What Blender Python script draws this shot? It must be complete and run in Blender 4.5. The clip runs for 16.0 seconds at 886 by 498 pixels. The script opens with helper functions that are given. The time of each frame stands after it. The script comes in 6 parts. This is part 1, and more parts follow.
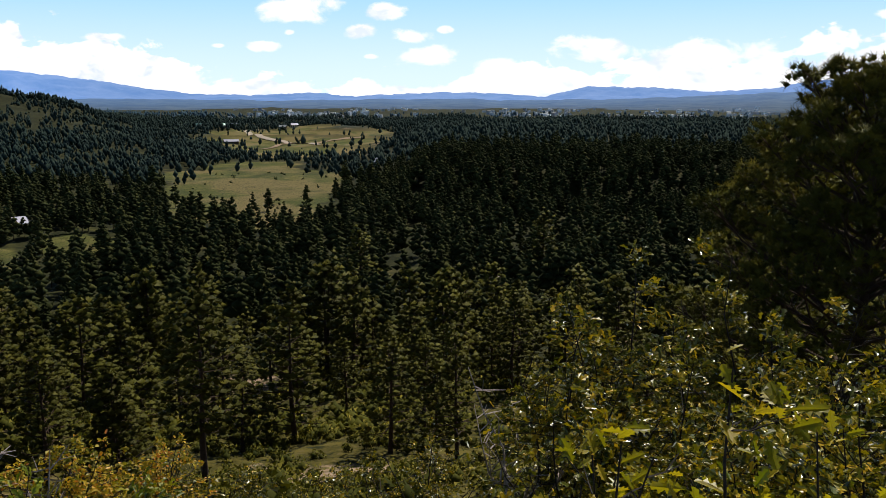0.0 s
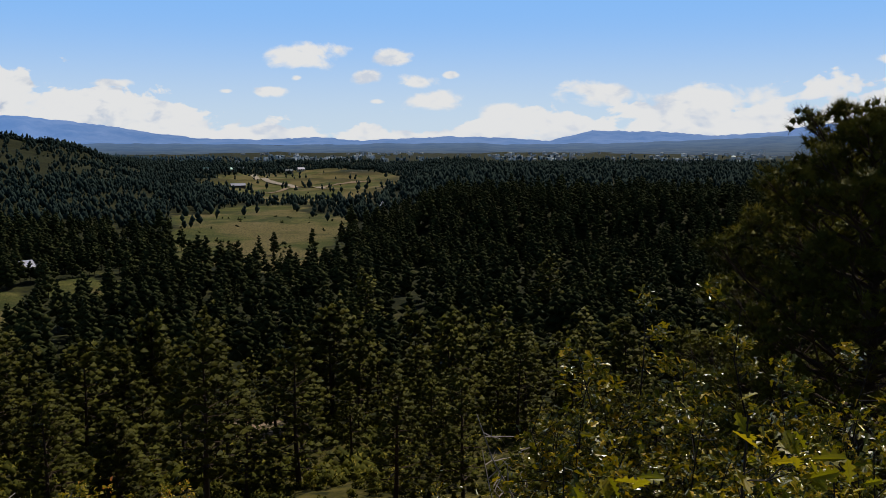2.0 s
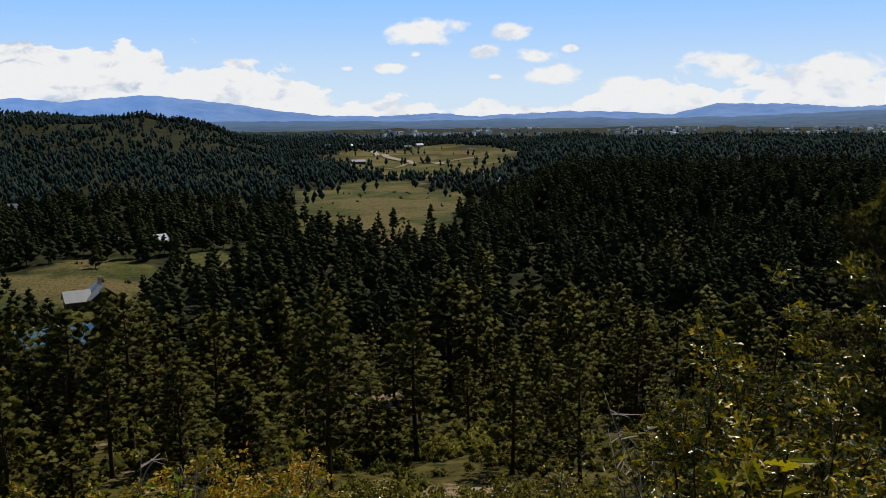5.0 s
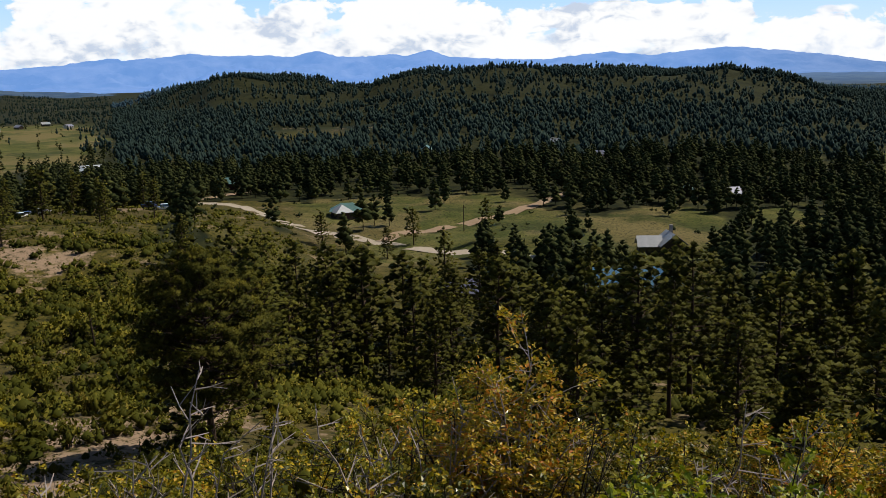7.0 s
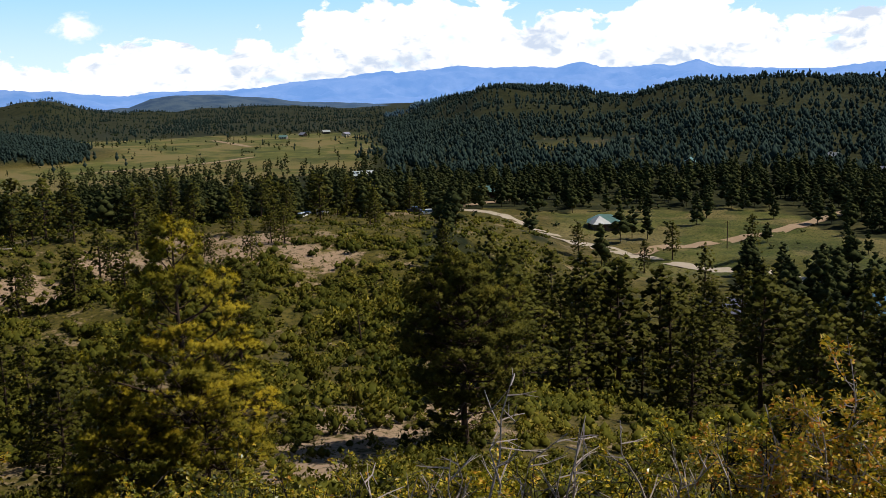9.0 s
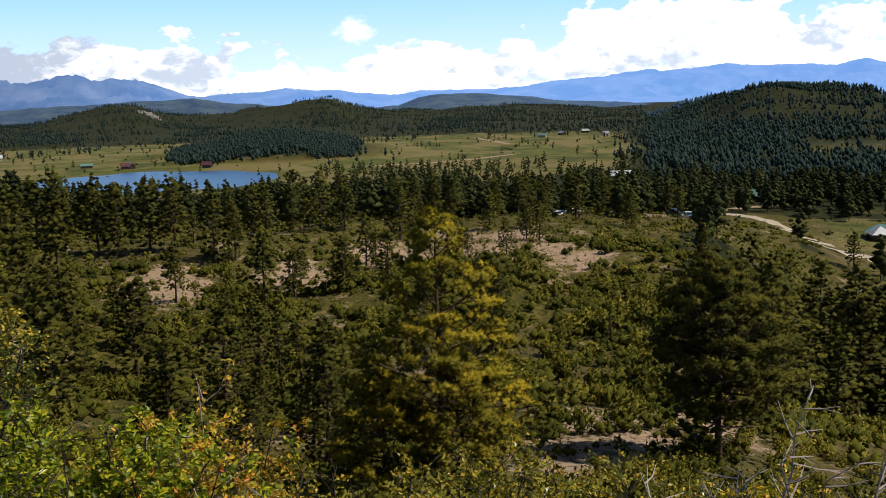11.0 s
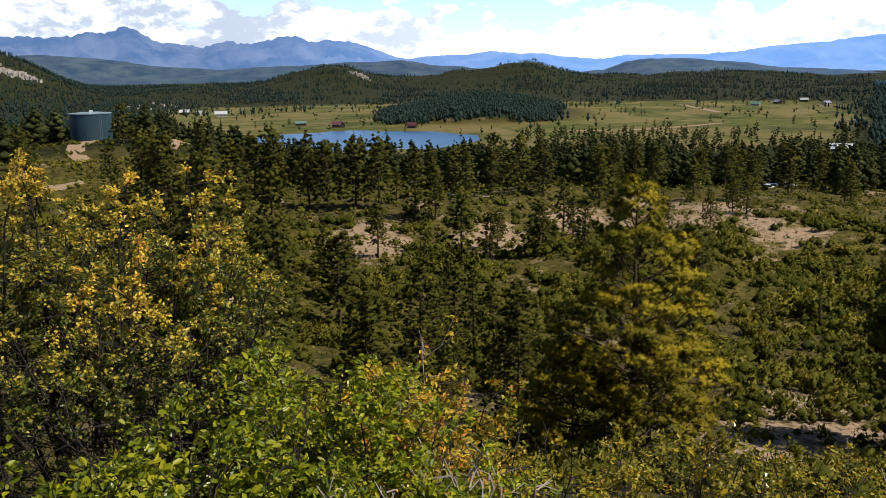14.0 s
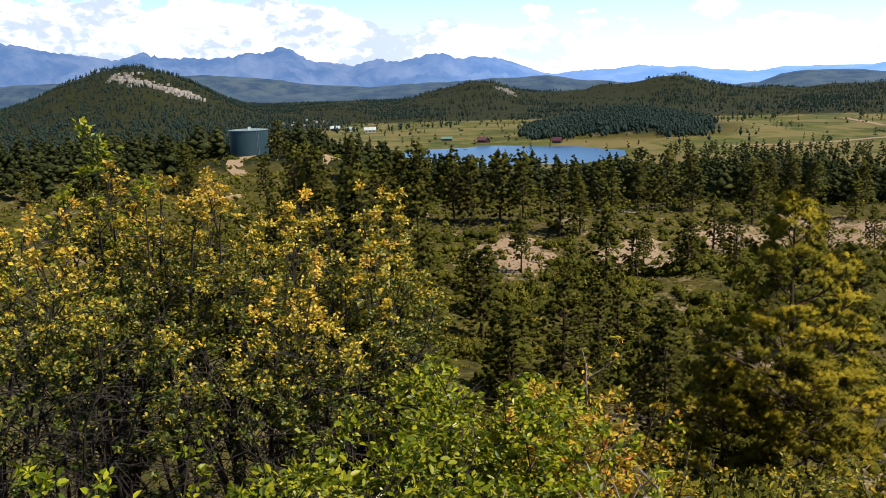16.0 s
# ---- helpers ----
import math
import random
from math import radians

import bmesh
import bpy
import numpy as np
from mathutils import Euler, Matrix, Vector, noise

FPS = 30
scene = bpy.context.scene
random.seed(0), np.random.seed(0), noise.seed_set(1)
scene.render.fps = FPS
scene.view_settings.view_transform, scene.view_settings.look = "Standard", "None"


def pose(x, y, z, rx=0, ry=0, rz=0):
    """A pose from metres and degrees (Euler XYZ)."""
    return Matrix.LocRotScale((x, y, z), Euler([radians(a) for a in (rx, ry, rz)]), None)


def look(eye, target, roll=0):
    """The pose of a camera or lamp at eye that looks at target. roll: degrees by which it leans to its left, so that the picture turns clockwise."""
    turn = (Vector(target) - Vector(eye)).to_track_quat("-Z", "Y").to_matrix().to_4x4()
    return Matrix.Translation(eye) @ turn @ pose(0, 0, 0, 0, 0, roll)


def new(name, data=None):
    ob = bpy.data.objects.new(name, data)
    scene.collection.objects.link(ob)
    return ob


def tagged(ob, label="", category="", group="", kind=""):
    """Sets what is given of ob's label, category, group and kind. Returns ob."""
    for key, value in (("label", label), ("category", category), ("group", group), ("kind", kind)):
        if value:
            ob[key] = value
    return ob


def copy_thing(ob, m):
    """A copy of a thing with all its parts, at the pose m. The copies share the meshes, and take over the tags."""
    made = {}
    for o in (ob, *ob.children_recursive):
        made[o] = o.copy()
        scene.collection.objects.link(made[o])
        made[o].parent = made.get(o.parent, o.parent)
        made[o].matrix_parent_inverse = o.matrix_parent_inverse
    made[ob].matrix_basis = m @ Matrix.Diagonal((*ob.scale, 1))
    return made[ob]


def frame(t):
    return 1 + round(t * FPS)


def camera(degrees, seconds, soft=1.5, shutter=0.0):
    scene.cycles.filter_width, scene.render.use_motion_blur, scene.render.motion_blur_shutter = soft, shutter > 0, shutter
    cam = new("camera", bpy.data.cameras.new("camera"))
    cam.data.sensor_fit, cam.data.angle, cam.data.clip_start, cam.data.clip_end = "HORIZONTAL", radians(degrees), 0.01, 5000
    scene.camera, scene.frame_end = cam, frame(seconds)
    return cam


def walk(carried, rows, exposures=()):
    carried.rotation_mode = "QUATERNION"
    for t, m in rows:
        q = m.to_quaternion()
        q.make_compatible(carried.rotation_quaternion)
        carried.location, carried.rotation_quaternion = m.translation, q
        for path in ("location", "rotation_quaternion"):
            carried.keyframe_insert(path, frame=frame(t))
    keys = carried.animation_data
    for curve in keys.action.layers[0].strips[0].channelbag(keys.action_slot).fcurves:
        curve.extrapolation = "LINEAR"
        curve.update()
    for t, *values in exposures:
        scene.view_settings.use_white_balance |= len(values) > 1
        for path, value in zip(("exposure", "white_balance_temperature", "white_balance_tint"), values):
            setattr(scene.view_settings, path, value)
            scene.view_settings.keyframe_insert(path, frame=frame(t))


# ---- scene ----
# The camera: held in both arms by someone who turns to the left on a hilltop.
EYE = 1.6
cam = camera(51.4, 16.0, 0.55)
# seconds, place from the first eye, and Euler angles
PATH = [
    (0, 0.000, 0.000, 0.000, 80.10, -0.00, -0.00),
    (0.5, -0.005, 0.007, -0.007, 79.66, -0.62, 0.92),
    (1, -0.007, 0.008, 0.000, 82.51, -0.36, 0.67),
    (1.5, -0.007, 0.006, 0.006, 82.72, -0.08, -0.48),
    (2, -0.013, 0.003, 0.008, 82.80, 0.09, 0.34),
    (2.5, -0.017, 0.005, 0.005, 82.85, 0.38, 1.60),
    (3, -0.018, 0.007, 0.003, 82.51, 0.80, 2.46),
    (5.5, -0.105, 0.008, 0.002, 80.71, 0.62, 12.36),
    (6, -0.201, -0.010, -0.003, 79.71, 0.62, 22.64),
    (6.5, -0.262, 0.000, -0.011, 80.46, 0.74, 33.12),
    (7, -0.329, -0.035, -0.028, 79.07, 1.41, 42.33),
    (7.5, -0.401, -0.083, -0.018, 79.84, 1.88, 48.77),
    (8, -0.451, -0.178, 0.006, 79.93, 3.98, 51.88),
    (8.5, -0.497, -0.220, 0.003, 79.89, 2.82, 55.18),
    (9, -0.516, -0.249, -0.005, 80.13, 1.63, 58.32),
    (9.5, -0.536, -0.281, 0.002, 80.21, 0.74, 61.62),
    (10, -0.562, -0.333, -0.009, 80.38, 1.00, 66.58),
    (12.5, -0.638, -0.438, -0.036, 78.47, 1.78, 80.93),
    (13, -0.657, -0.466, -0.037, 77.64, 1.67, 82.69),
    (13.5, -0.660, -0.501, -0.034, 78.99, 0.51, 83.70),
    (14, -0.657, -0.532, -0.039, 78.56, 0.87, 86.70),
    (14.5, -0.670, -0.543, -0.040, 78.69, 1.01, 86.44),
    (15, -0.680, -0.576, -0.045, 78.04, 2.09, 89.05),
    (15.5, -0.681, -0.617, -0.043, 78.80, 1.52, 92.40),
    (16, -0.666, -0.638, -0.025, 79.68, 1.64, 95.59),
]

walk(cam, [(t, pose(x, y, EYE + z, rx, ry, rz)) for t, x, y, z, rx, ry, rz in PATH],
     exposures=[(0, -0.2), (0.6, -0.2), (1.05, -0.15), (1.5, -0.74), (3, -0.72), (5.5, -0.5), (7, -0.34), (9, -0.18), (10.2, -0.12), (12.5, 0.1), (13, 0.55), (13.5, 0.58), (14, 0.08), (14.5, 0.34), (16, 0.32)])

# ---- light ----
SUN_AZ, SUN_EL = -27.0, 52.0  # degrees left of the first view, and up


def bearing(az, d, z=0.0):
    """A place d metres away at az degrees to the left of the first view."""
    a = radians(az)
    return Vector((-d * math.sin(a), d * math.cos(a), z))


sun_data = bpy.data.lights.new("sun", "SUN")
sun_data.energy, sun_data.angle, sun_data.color = 5.0, radians(0.6), (1.0, 0.93, 0.80)
sun = new("sun", sun_data)
sun_way = bearing(SUN_AZ, math.cos(radians(SUN_EL)), math.sin(radians(SUN_EL)))
sun.matrix_world = look(sun_way * 100, (0, 0, 0))


class Nodes:
    """Short hand for node trees."""

    def __init__(self, tree):
        self.tree = tree
        tree.nodes.clear()

    def add(self, kind, **values):
        n = self.tree.nodes.new(kind)
        for k, v in values.items():
            setattr(n, k, v)
        return n

    def put(self, socket, value):
        if isinstance(value, bpy.types.NodeSocket):
            self.tree.links.new(value, socket)
        else:
            socket.default_value = value

    def math(self, op, a, b=0.0, c=0.0, clamp=False):
        n = self.add("ShaderNodeMath", operation=op, use_clamp=clamp)
        for s, v in zip(n.inputs, (a, b, c)):
            self.put(s, v)
        return n.outputs[0]

    def mix(self, fac, a, b, blend="MIX"):
        n = self.add("ShaderNodeMix", data_type="RGBA", blend_type=blend)
        for i, v in ((0, fac), (6, a), (7, b)):
            self.put(n.inputs[i], (*v, 1) if isinstance(v, tuple) and len(v) == 3 else v)
        return n.outputs[2]

    def noise(self, vector, scale, detail=4.0, rough=0.55, distortion=0.0):
        n = self.add("ShaderNodeTexNoise")
        n.noise_dimensions = "3D"
        if vector is not None:
            self.put(n.inputs["Vector"], vector)
        for k, v in (("Scale", scale), ("Detail", detail), ("Roughness", rough), ("Distortion", distortion)):
            n.inputs[k].default_value = v
        return n.outputs["Fac"]

    def ramp(self, fac, *stops):
        n = self.add("ShaderNodeValToRGB")
        self.put(n.inputs[0], fac)
        e = n.color_ramp.elements
        while len(e) < len(stops):
            e.new(0.5)
        for el, (p, c) in zip(e, stops):
            el.position, el.color = p, (*c, 1) if isinstance(c, tuple) else (c, c, c, 1)
        return n.outputs[0]

    def remap(self, v, a, b, c=0.0, d=1.0):
        n = self.add("ShaderNodeMapRange", interpolation_type="SMOOTHSTEP")
        for s, x in zip(n.inputs, (v, a, b, c, d)):
            self.put(s, x)
        return n.outputs[0]


def build_sky():
    world = bpy.data.worlds.new("sky")
    scene.world = world
    world.use_nodes = True
    N = Nodes(world.node_tree)
    sky = N.add("ShaderNodeTexSky", sky_type="NISHITA", sun_disc=False)
    sky.sun_elevation, sky.sun_rotation = radians(SUN_EL), radians(-SUN_AZ)
    sky.altitude, sky.air_density, sky.dust_density, sky.ozone_density = 2200, 1.0, 0.6, 1.2
    co = N.add("ShaderNodeTexCoord").outputs["Generated"]
    sep = N.add("ShaderNodeSeparateXYZ")
    N.put(sep.inputs[0], co)
    deg = 180 / math.pi
    az = N.math("MULTIPLY", N.math("ARCTAN2", N.math("MULTIPLY", sep.outputs[0], -1.0), sep.outputs[1]), deg)
    el = N.math("MULTIPLY", N.math("ARCSINE", sep.outputs[2]), deg)
    flat = N.add("ShaderNodeCombineXYZ")
    N.put(flat.inputs[0], N.math("MULTIPLY", az, 0.1))
    N.put(flat.inputs[1], N.math("MULTIPLY", el, 0.17))
    puff = N.noise(flat.outputs[0], 3.2, 8, 0.58, 0.25)
    swell = N.noise(flat.outputs[0], 0.8, 3, 0.5)
    # the top of the cumulus bank, in degrees, along the horizon from -60 to 140
    top = N.ramp(N.math("DIVIDE", N.math("ADD", az, 60.0), 200.0),
                 (0.0, 0.30), (0.18, 0.22), (0.24, 0.10), (0.36, 0.06), (0.395, 0.18), (0.43, 0.38), (0.47, 0.40), (0.49, 0.26), (0.515, 0.45), (0.54, 0.42),
                 (0.565, 0.33), (0.585, 0.52), (0.615, 0.46), (0.64, 0.27), (0.70, 0.26), (0.725, 0.25), (0.76, 0.29), (0.80, 0.31), (0.83, 0.50), (0.95, 0.62))
    rise = N.math("ADD", N.math("MULTIPLY", top, 11.0),
                  N.math("ADD", N.math("MULTIPLY", N.math("SUBTRACT", puff, 0.5), 7.0), N.math("MULTIPLY", N.math("SUBTRACT", swell, 0.5), 6.0)))
    cover = N.remap(N.math("SUBTRACT", rise, el), -0.1, 0.3)
    # single fair-weather clouds: azimuth, elevation, half width, half height
    for a, e, w, h in ((8.6, 4.7, 2.8, 0.95), (3.2, 4.6, 1.5, 0.6), (4.9, 3.4, 1.2, 0.5), (2.2, 3.1, 1.7, 0.6), (0.9, 1.95, 2.4, 0.7),
                       (10.8, 2.5, 1.4, 0.35), (20.0, 2.9, 1.8, 0.32), (-0.1, 3.5, 0.6, 0.28), (-3.2, 1.2, 1.7, 0.7), (13.4, 2.5, 0.6, 0.2),
                       (9.2, 3.3, 0.5, 0.25), (4.4, 1.9, 0.6, 0.25), (-25.5, 4.0, 1.3, 0.4), (-9.0, 2.2, 2.5, 0.9), (-15.5, 2.0, 5.0, 0.9), (26, 2.9, 1.6, 0.9), (79.5, 3.9, 1.6, 0.9)):
        u = N.math("DIVIDE", N.math("SUBTRACT", az, a), w)
        v = N.math("DIVIDE", N.math("SUBTRACT", el, e), h)
        q = N.math("SUBTRACT", 1.0, N.math("SQRT", N.math("ADD", N.math("MULTIPLY", u, u), N.math("MULTIPLY", v, v))))
        q = N.math("ADD", q, N.math("MULTIPLY", N.math("SUBTRACT", puff, 0.52), 2.6))
        cover = N.math("MAXIMUM", cover, N.remap(q, 0.0, 0.45))
    gaps = N.remap(puff, 0.30, 0.42, 0.35, 1.0)
    cover = N.math("MULTIPLY", cover, gaps)
    body = N.math("ADD", N.math("MULTIPLY", N.noise(flat.outputs[0], 2.2, 4, 0.5, 0.2), 0.6), N.math("MULTIPLY", N.noise(flat.outputs[0], 9.0, 6, 0.6, 0.4), 0.4))
    white = N.mix(N.remap(N.math("SUBTRACT", body, N.remap(az, 82.0, 102.0, 0.0, 0.075)), 0.38, 0.50), N.mix(N.remap(az, 84.0, 104.0), N.mix(N.remap(az, 14.0, 30.0), (17.5, 19.2, 22.0), (13.5, 15.4, 18.6)), (10.4, 12.0, 14.8)), (23.0, 23.2, 23.4))
    haze = N.remap(el, 17.0, 8.0)
    low = N.mix(N.remap(el, -0.5, 8.0), (17.5, 21.5, 25.5), (7.6, 15.6, 29.0))
    air = N.mix(N.math("MULTIPLY", haze, 0.93), sky.outputs[0], low)
    colour = N.mix(cover, air, white)
    back = N.add("ShaderNodeBackground")
    N.put(back.inputs[0], colour)
    back.inputs[1].default_value = 0.055
    N.put(N.add("ShaderNodeOutputWorld").inputs[0], back.outputs[0])


build_sky()

# ---- materials ----


def surface(name, colour, rough=0.85, metal=0.0, bump=0.0, bump_scale=20.0, detail=5.0, translucent=0.0, spec=0.3, coords="Object"):
    """A material. colour: a function of (N, coordinates) that gives a colour socket, or a plain colour that grain is laid over."""
    mat = bpy.data.materials.new(name)
    mat.use_nodes = True
    N = Nodes(mat.node_tree)
    co = N.add("ShaderNodeTexCoord").outputs[coords]
    if callable(colour):
        col = colour(N, co)
    else:
        dark, light = tuple(c * 0.75 for c in colour), tuple(min(1, c * 1.2) for c in colour)
        col = N.mix(N.noise(co, bump_scale * 0.3, 5), dark, light)
    p = N.add("ShaderNodeBsdfPrincipled")
    N.put(p.inputs["Base Color"], col)
    p.inputs["Roughness"].default_value, p.inputs["Metallic"].default_value = rough, metal
    p.inputs["Specular IOR Level"].default_value = spec
    if bump:
        b = N.add("ShaderNodeBump")
        b.inputs["Strength"].default_value = bump
        N.put(b.inputs["Height"], N.noise(co, bump_scale, detail))
        N.put(p.inputs["Normal"], b.outputs[0])
    out = p.outputs[0]
    if translucent:
        t = N.add("ShaderNodeBsdfTranslucent")
        N.put(t.inputs[0], N.mix(1.0, col, (1.3, 1.35, 0.5), "MULTIPLY"))
        m = N.add("ShaderNodeMixShader")
        m.inputs[0].default_value = translucent
        N.put(m.inputs[1], out), N.put(m.inputs[2], t.outputs[0])
        out = m.outputs[0]
    N.put(N.add("ShaderNodeOutputMaterial").inputs[0], out)
    return mat


def leafy(*stops, tone=False):
    """Leaf colours, spread over single leaves, or over tufts by their tone."""
    def f(N, co):
        isl = N.add("ShaderNodeNewGeometry").outputs["Random Per Island"]
        if tone:
            tone_value = N.add("ShaderNodeAttribute", attribute_name="tone").outputs["Fac"]
            isl = N.math("ADD", N.math("MULTIPLY", tone_value, 0.92), N.math("MULTIPLY", isl, 0.08))
        ob = N.add("ShaderNodeObjectInfo").outputs["Random"]
        c = N.ramp(isl, *stops)
        k = N.math("ADD", 0.8, N.math("MULTIPLY", ob, 0.4))
        hsv = N.add("ShaderNodeHueSaturation")
        N.put(hsv.inputs["Color"], c), N.put(hsv.inputs["Value"], k)
        return hsv.outputs[0]
    return f


# worn patches: azimuth, distance, half extents in metres
WORN = ((66, 60, 8.0, 5.0), (62.5, 66, 4.0, 3.0), (67.5, 52, 6, 4), (67.4, 61, 5, 5), (66, 74, 7, 4), (72, 184, 12, 7), (74, 206, 13, 7), (67.7, 181, 7, 6), (58, 72, 5, 3), (6.1, 56, 5.0, 3.0), (12.7, 118, 8.0, 7.0), (-2.8, 135, 5.0, 6.0), (-12, 160, 5.0, 5.0), (70, 196, 11.0, 7.0), (78, 190, 12.0, 9.0), (84, 172, 15.0, 8.0), (92, 168, 16.0, 8.0), (100, 130, 8, 6), (66.5, 176, 6, 7))


def ground_colour(N, co):
    sep = N.add("ShaderNodeSeparateXYZ")
    N.put(sep.inputs[0], co)
    big, mid, fine = N.noise(co, 0.012, 4), N.noise(co, 0.07, 6, 0.65), N.noise(co, 1.3, 6, 0.7)
    tuft = N.noise(co, 0.35, 5, 0.7)
    grass = N.mix(N.remap(tuft, 0.35, 0.65), (0.046, 0.042, 0.008), (0.118, 0.096, 0.020))
    straw = N.mix(fine, (0.060, 0.048, 0.014), (0.115, 0.090, 0.030))
    grass = N.mix(N.remap(big, 0.42, 0.66), grass, straw)
    lush = N.mix(N.remap(mid, 0.35, 0.65), (0.060, 0.074, 0.016), (0.125, 0.120, 0.032))
    lush = N.mix(N.remap(N.noise(co, 0.022, 6, 0.65, 0.8), 0.50, 0.62), lush, (0.050, 0.060, 0.016))
    lush = N.mix(N.remap(N.noise(co, 0.017, 5, 0.6, 0.5), 0.46, 0.58), lush, N.mix(fine, (0.130, 0.108, 0.038), (0.205, 0.160, 0.066)))
    grass = N.mix(N.remap(sep.outputs[2], -48.0, -50.0), grass, lush)
    hill = N.mix(N.remap(N.noise(co, 0.03, 6, 0.7), 0.38, 0.62), (0.012, 0.021, 0.014), (0.025, 0.034, 0.018))
    brushy = N.mix(N.remap(N.noise(co, 0.018, 6, 0.7), 0.38, 0.62), (0.024, 0.046, 0.030), (0.066, 0.090, 0.052))
    hill = N.mix(N.remap(sep.outputs[0], -1000.0, -1450.0), hill, brushy)
    up = N.math("MULTIPLY", N.remap(sep.outputs[2], -49.0, -44.0), N.add("ShaderNodeAttribute", attribute_name="hilly").outputs["Fac"])
    grass = N.mix(up, grass, hill)
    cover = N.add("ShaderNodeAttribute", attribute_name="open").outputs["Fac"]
    # forest litter, its colour darkened for the shade under the closed canopy
    shaded_litter = N.mix(N.remap(N.math("ADD", N.math("MULTIPLY", tuft, 0.6), N.math("MULTIPLY", mid, 0.4)), 0.38, 0.62), (0.010, 0.014, 0.005), (0.040, 0.040, 0.013))
    grass = N.mix(N.remap(N.math("ADD", cover, N.math("MULTIPLY", N.math("SUBTRACT", mid, 0.5), 0.8)), 0.25, 0.6), shaded_litter, grass)
    dirt = N.mix(fine, (0.22, 0.150, 0.098), (0.42, 0.300, 0.205))
    bare = N.remap(N.math("ADD", mid, N.math("MULTIPLY", N.math("SUBTRACT", fine, 0.5), 0.35)), 0.58, 0.66)
    high = N.remap(sep.outputs[2], -50.0, -44.0)
    clear = N.remap(cover, 0.3, 0.6)
    bare = N.math("MULTIPLY", N.math("MULTIPLY", bare, clear), N.math("ADD", 0.15, N.math("MULTIPLY", high, 0.5)))
    for az, d, wx, wy in WORN:
        p = bearing(az, d)
        u = N.math("DIVIDE", N.math("SUBTRACT", sep.outputs[0], p.x), wx)
        v = N.math("DIVIDE", N.math("SUBTRACT", sep.outputs[1], p.y), wy)
        q = N.math("ADD", N.math("ADD", N.math("MULTIPLY", u, u), N.math("MULTIPLY", v, v)), N.math("MULTIPLY", N.math("SUBTRACT", tuft, 0.5), 6.5))
        bare = N.math("MAXIMUM", bare, N.remap(q, 1.5, 0.4))
    # low herbs and dry stalks speckle the near slopes
    speck = N.noise(co, 0.9, 7, 0.8, 0.4)
    near = N.math("MULTIPLY", clear, N.math("SUBTRACT", 1.0, N.add("ShaderNodeAttribute", attribute_name="hilly").outputs["Fac"]))
    grass = N.mix(N.math("MULTIPLY", near, N.remap(speck, 0.50, 0.60)), grass, (0.020, 0.024, 0.006))
    grass = N.mix(N.math("MULTIPLY", near, N.remap(speck, 0.44, 0.36)), grass, (0.120, 0.096, 0.040))
    dirt = N.mix(N.remap(speck, 0.52, 0.60), dirt, (0.045, 0.042, 0.014))
    return N.mix(bare, grass, dirt)


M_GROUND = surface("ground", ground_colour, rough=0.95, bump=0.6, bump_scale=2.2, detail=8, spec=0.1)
def crowns(dark, mid, light, scale):
    """Far foliage: a tone for each tree, broken up by clumps of needles."""
    def f(N, co):
        tone_value = N.add("ShaderNodeAttribute", attribute_name="tone").outputs["Fac"]
        clump = N.remap(N.noise(co, scale, 5, 0.7), 0.34, 0.68)
        return N.ramp(N.math("ADD", N.math("MULTIPLY", tone_value, 0.5), N.math("MULTIPLY", clump, 0.5)), (0.05, dark), (0.5, mid), (0.95, light))
    return f


M_NEEDLE = surface("needles", leafy((0.0, (0.021, 0.024, 0.005)), (0.4, (0.058, 0.059, 0.010)), (0.75, (0.120, 0.108, 0.015)), (1.0, (0.19, 0.145, 0.021)), tone=True), rough=0.6, translucent=0.16, spec=0.05)
# brighter needle colours that stand for sunlight on the tall pine and its neighbours
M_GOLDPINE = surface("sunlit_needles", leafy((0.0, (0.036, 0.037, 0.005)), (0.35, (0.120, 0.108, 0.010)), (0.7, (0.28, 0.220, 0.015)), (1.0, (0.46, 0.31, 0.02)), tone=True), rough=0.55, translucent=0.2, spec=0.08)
M_FARPINE = surface("pine_crowns", crowns((0.012, 0.016, 0.006), (0.036, 0.043, 0.014), (0.090, 0.090, 0.026), 0.9), rough=0.95, spec=0.05, bump=1.0, bump_scale=1.1)
# the blue of distance haze is put into the colours of these two
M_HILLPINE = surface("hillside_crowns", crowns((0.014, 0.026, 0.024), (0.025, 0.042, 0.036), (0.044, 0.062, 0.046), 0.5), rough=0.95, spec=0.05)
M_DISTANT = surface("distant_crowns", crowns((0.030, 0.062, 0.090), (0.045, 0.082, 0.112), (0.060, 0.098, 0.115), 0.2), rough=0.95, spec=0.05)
M_BARK = surface("bark", lambda N, co: N.mix(N.noise(co, 6.0, 6, 0.7), (0.020, 0.014, 0.010), (0.085, 0.05, 0.032)), rough=0.95, bump=0.9, bump_scale=9)
M_TWIG = surface("oak_bark", lambda N, co: N.mix(N.noise(co, 14.0, 6, 0.7), (0.010, 0.008, 0.007), (0.045, 0.034, 0.028)), rough=0.9, bump=0.6, bump_scale=40)
M_DEAD = surface("dead_wood", lambda N, co: N.mix(N.noise(co, 12.0, 6, 0.7), (0.15, 0.12, 0.105), (0.44, 0.37, 0.34)), rough=0.85, bump=0.5, bump_scale=40)
M_SCRUB = surface("scrub_leaves", leafy((0.0, (0.030, 0.038, 0.006)), (0.4, (0.092, 0.090, 0.012)), (0.75, (0.178, 0.150, 0.022)), (1.0, (0.25, 0.185, 0.042)), tone=True), rough=0.75, translucent=0.12, spec=0.06)
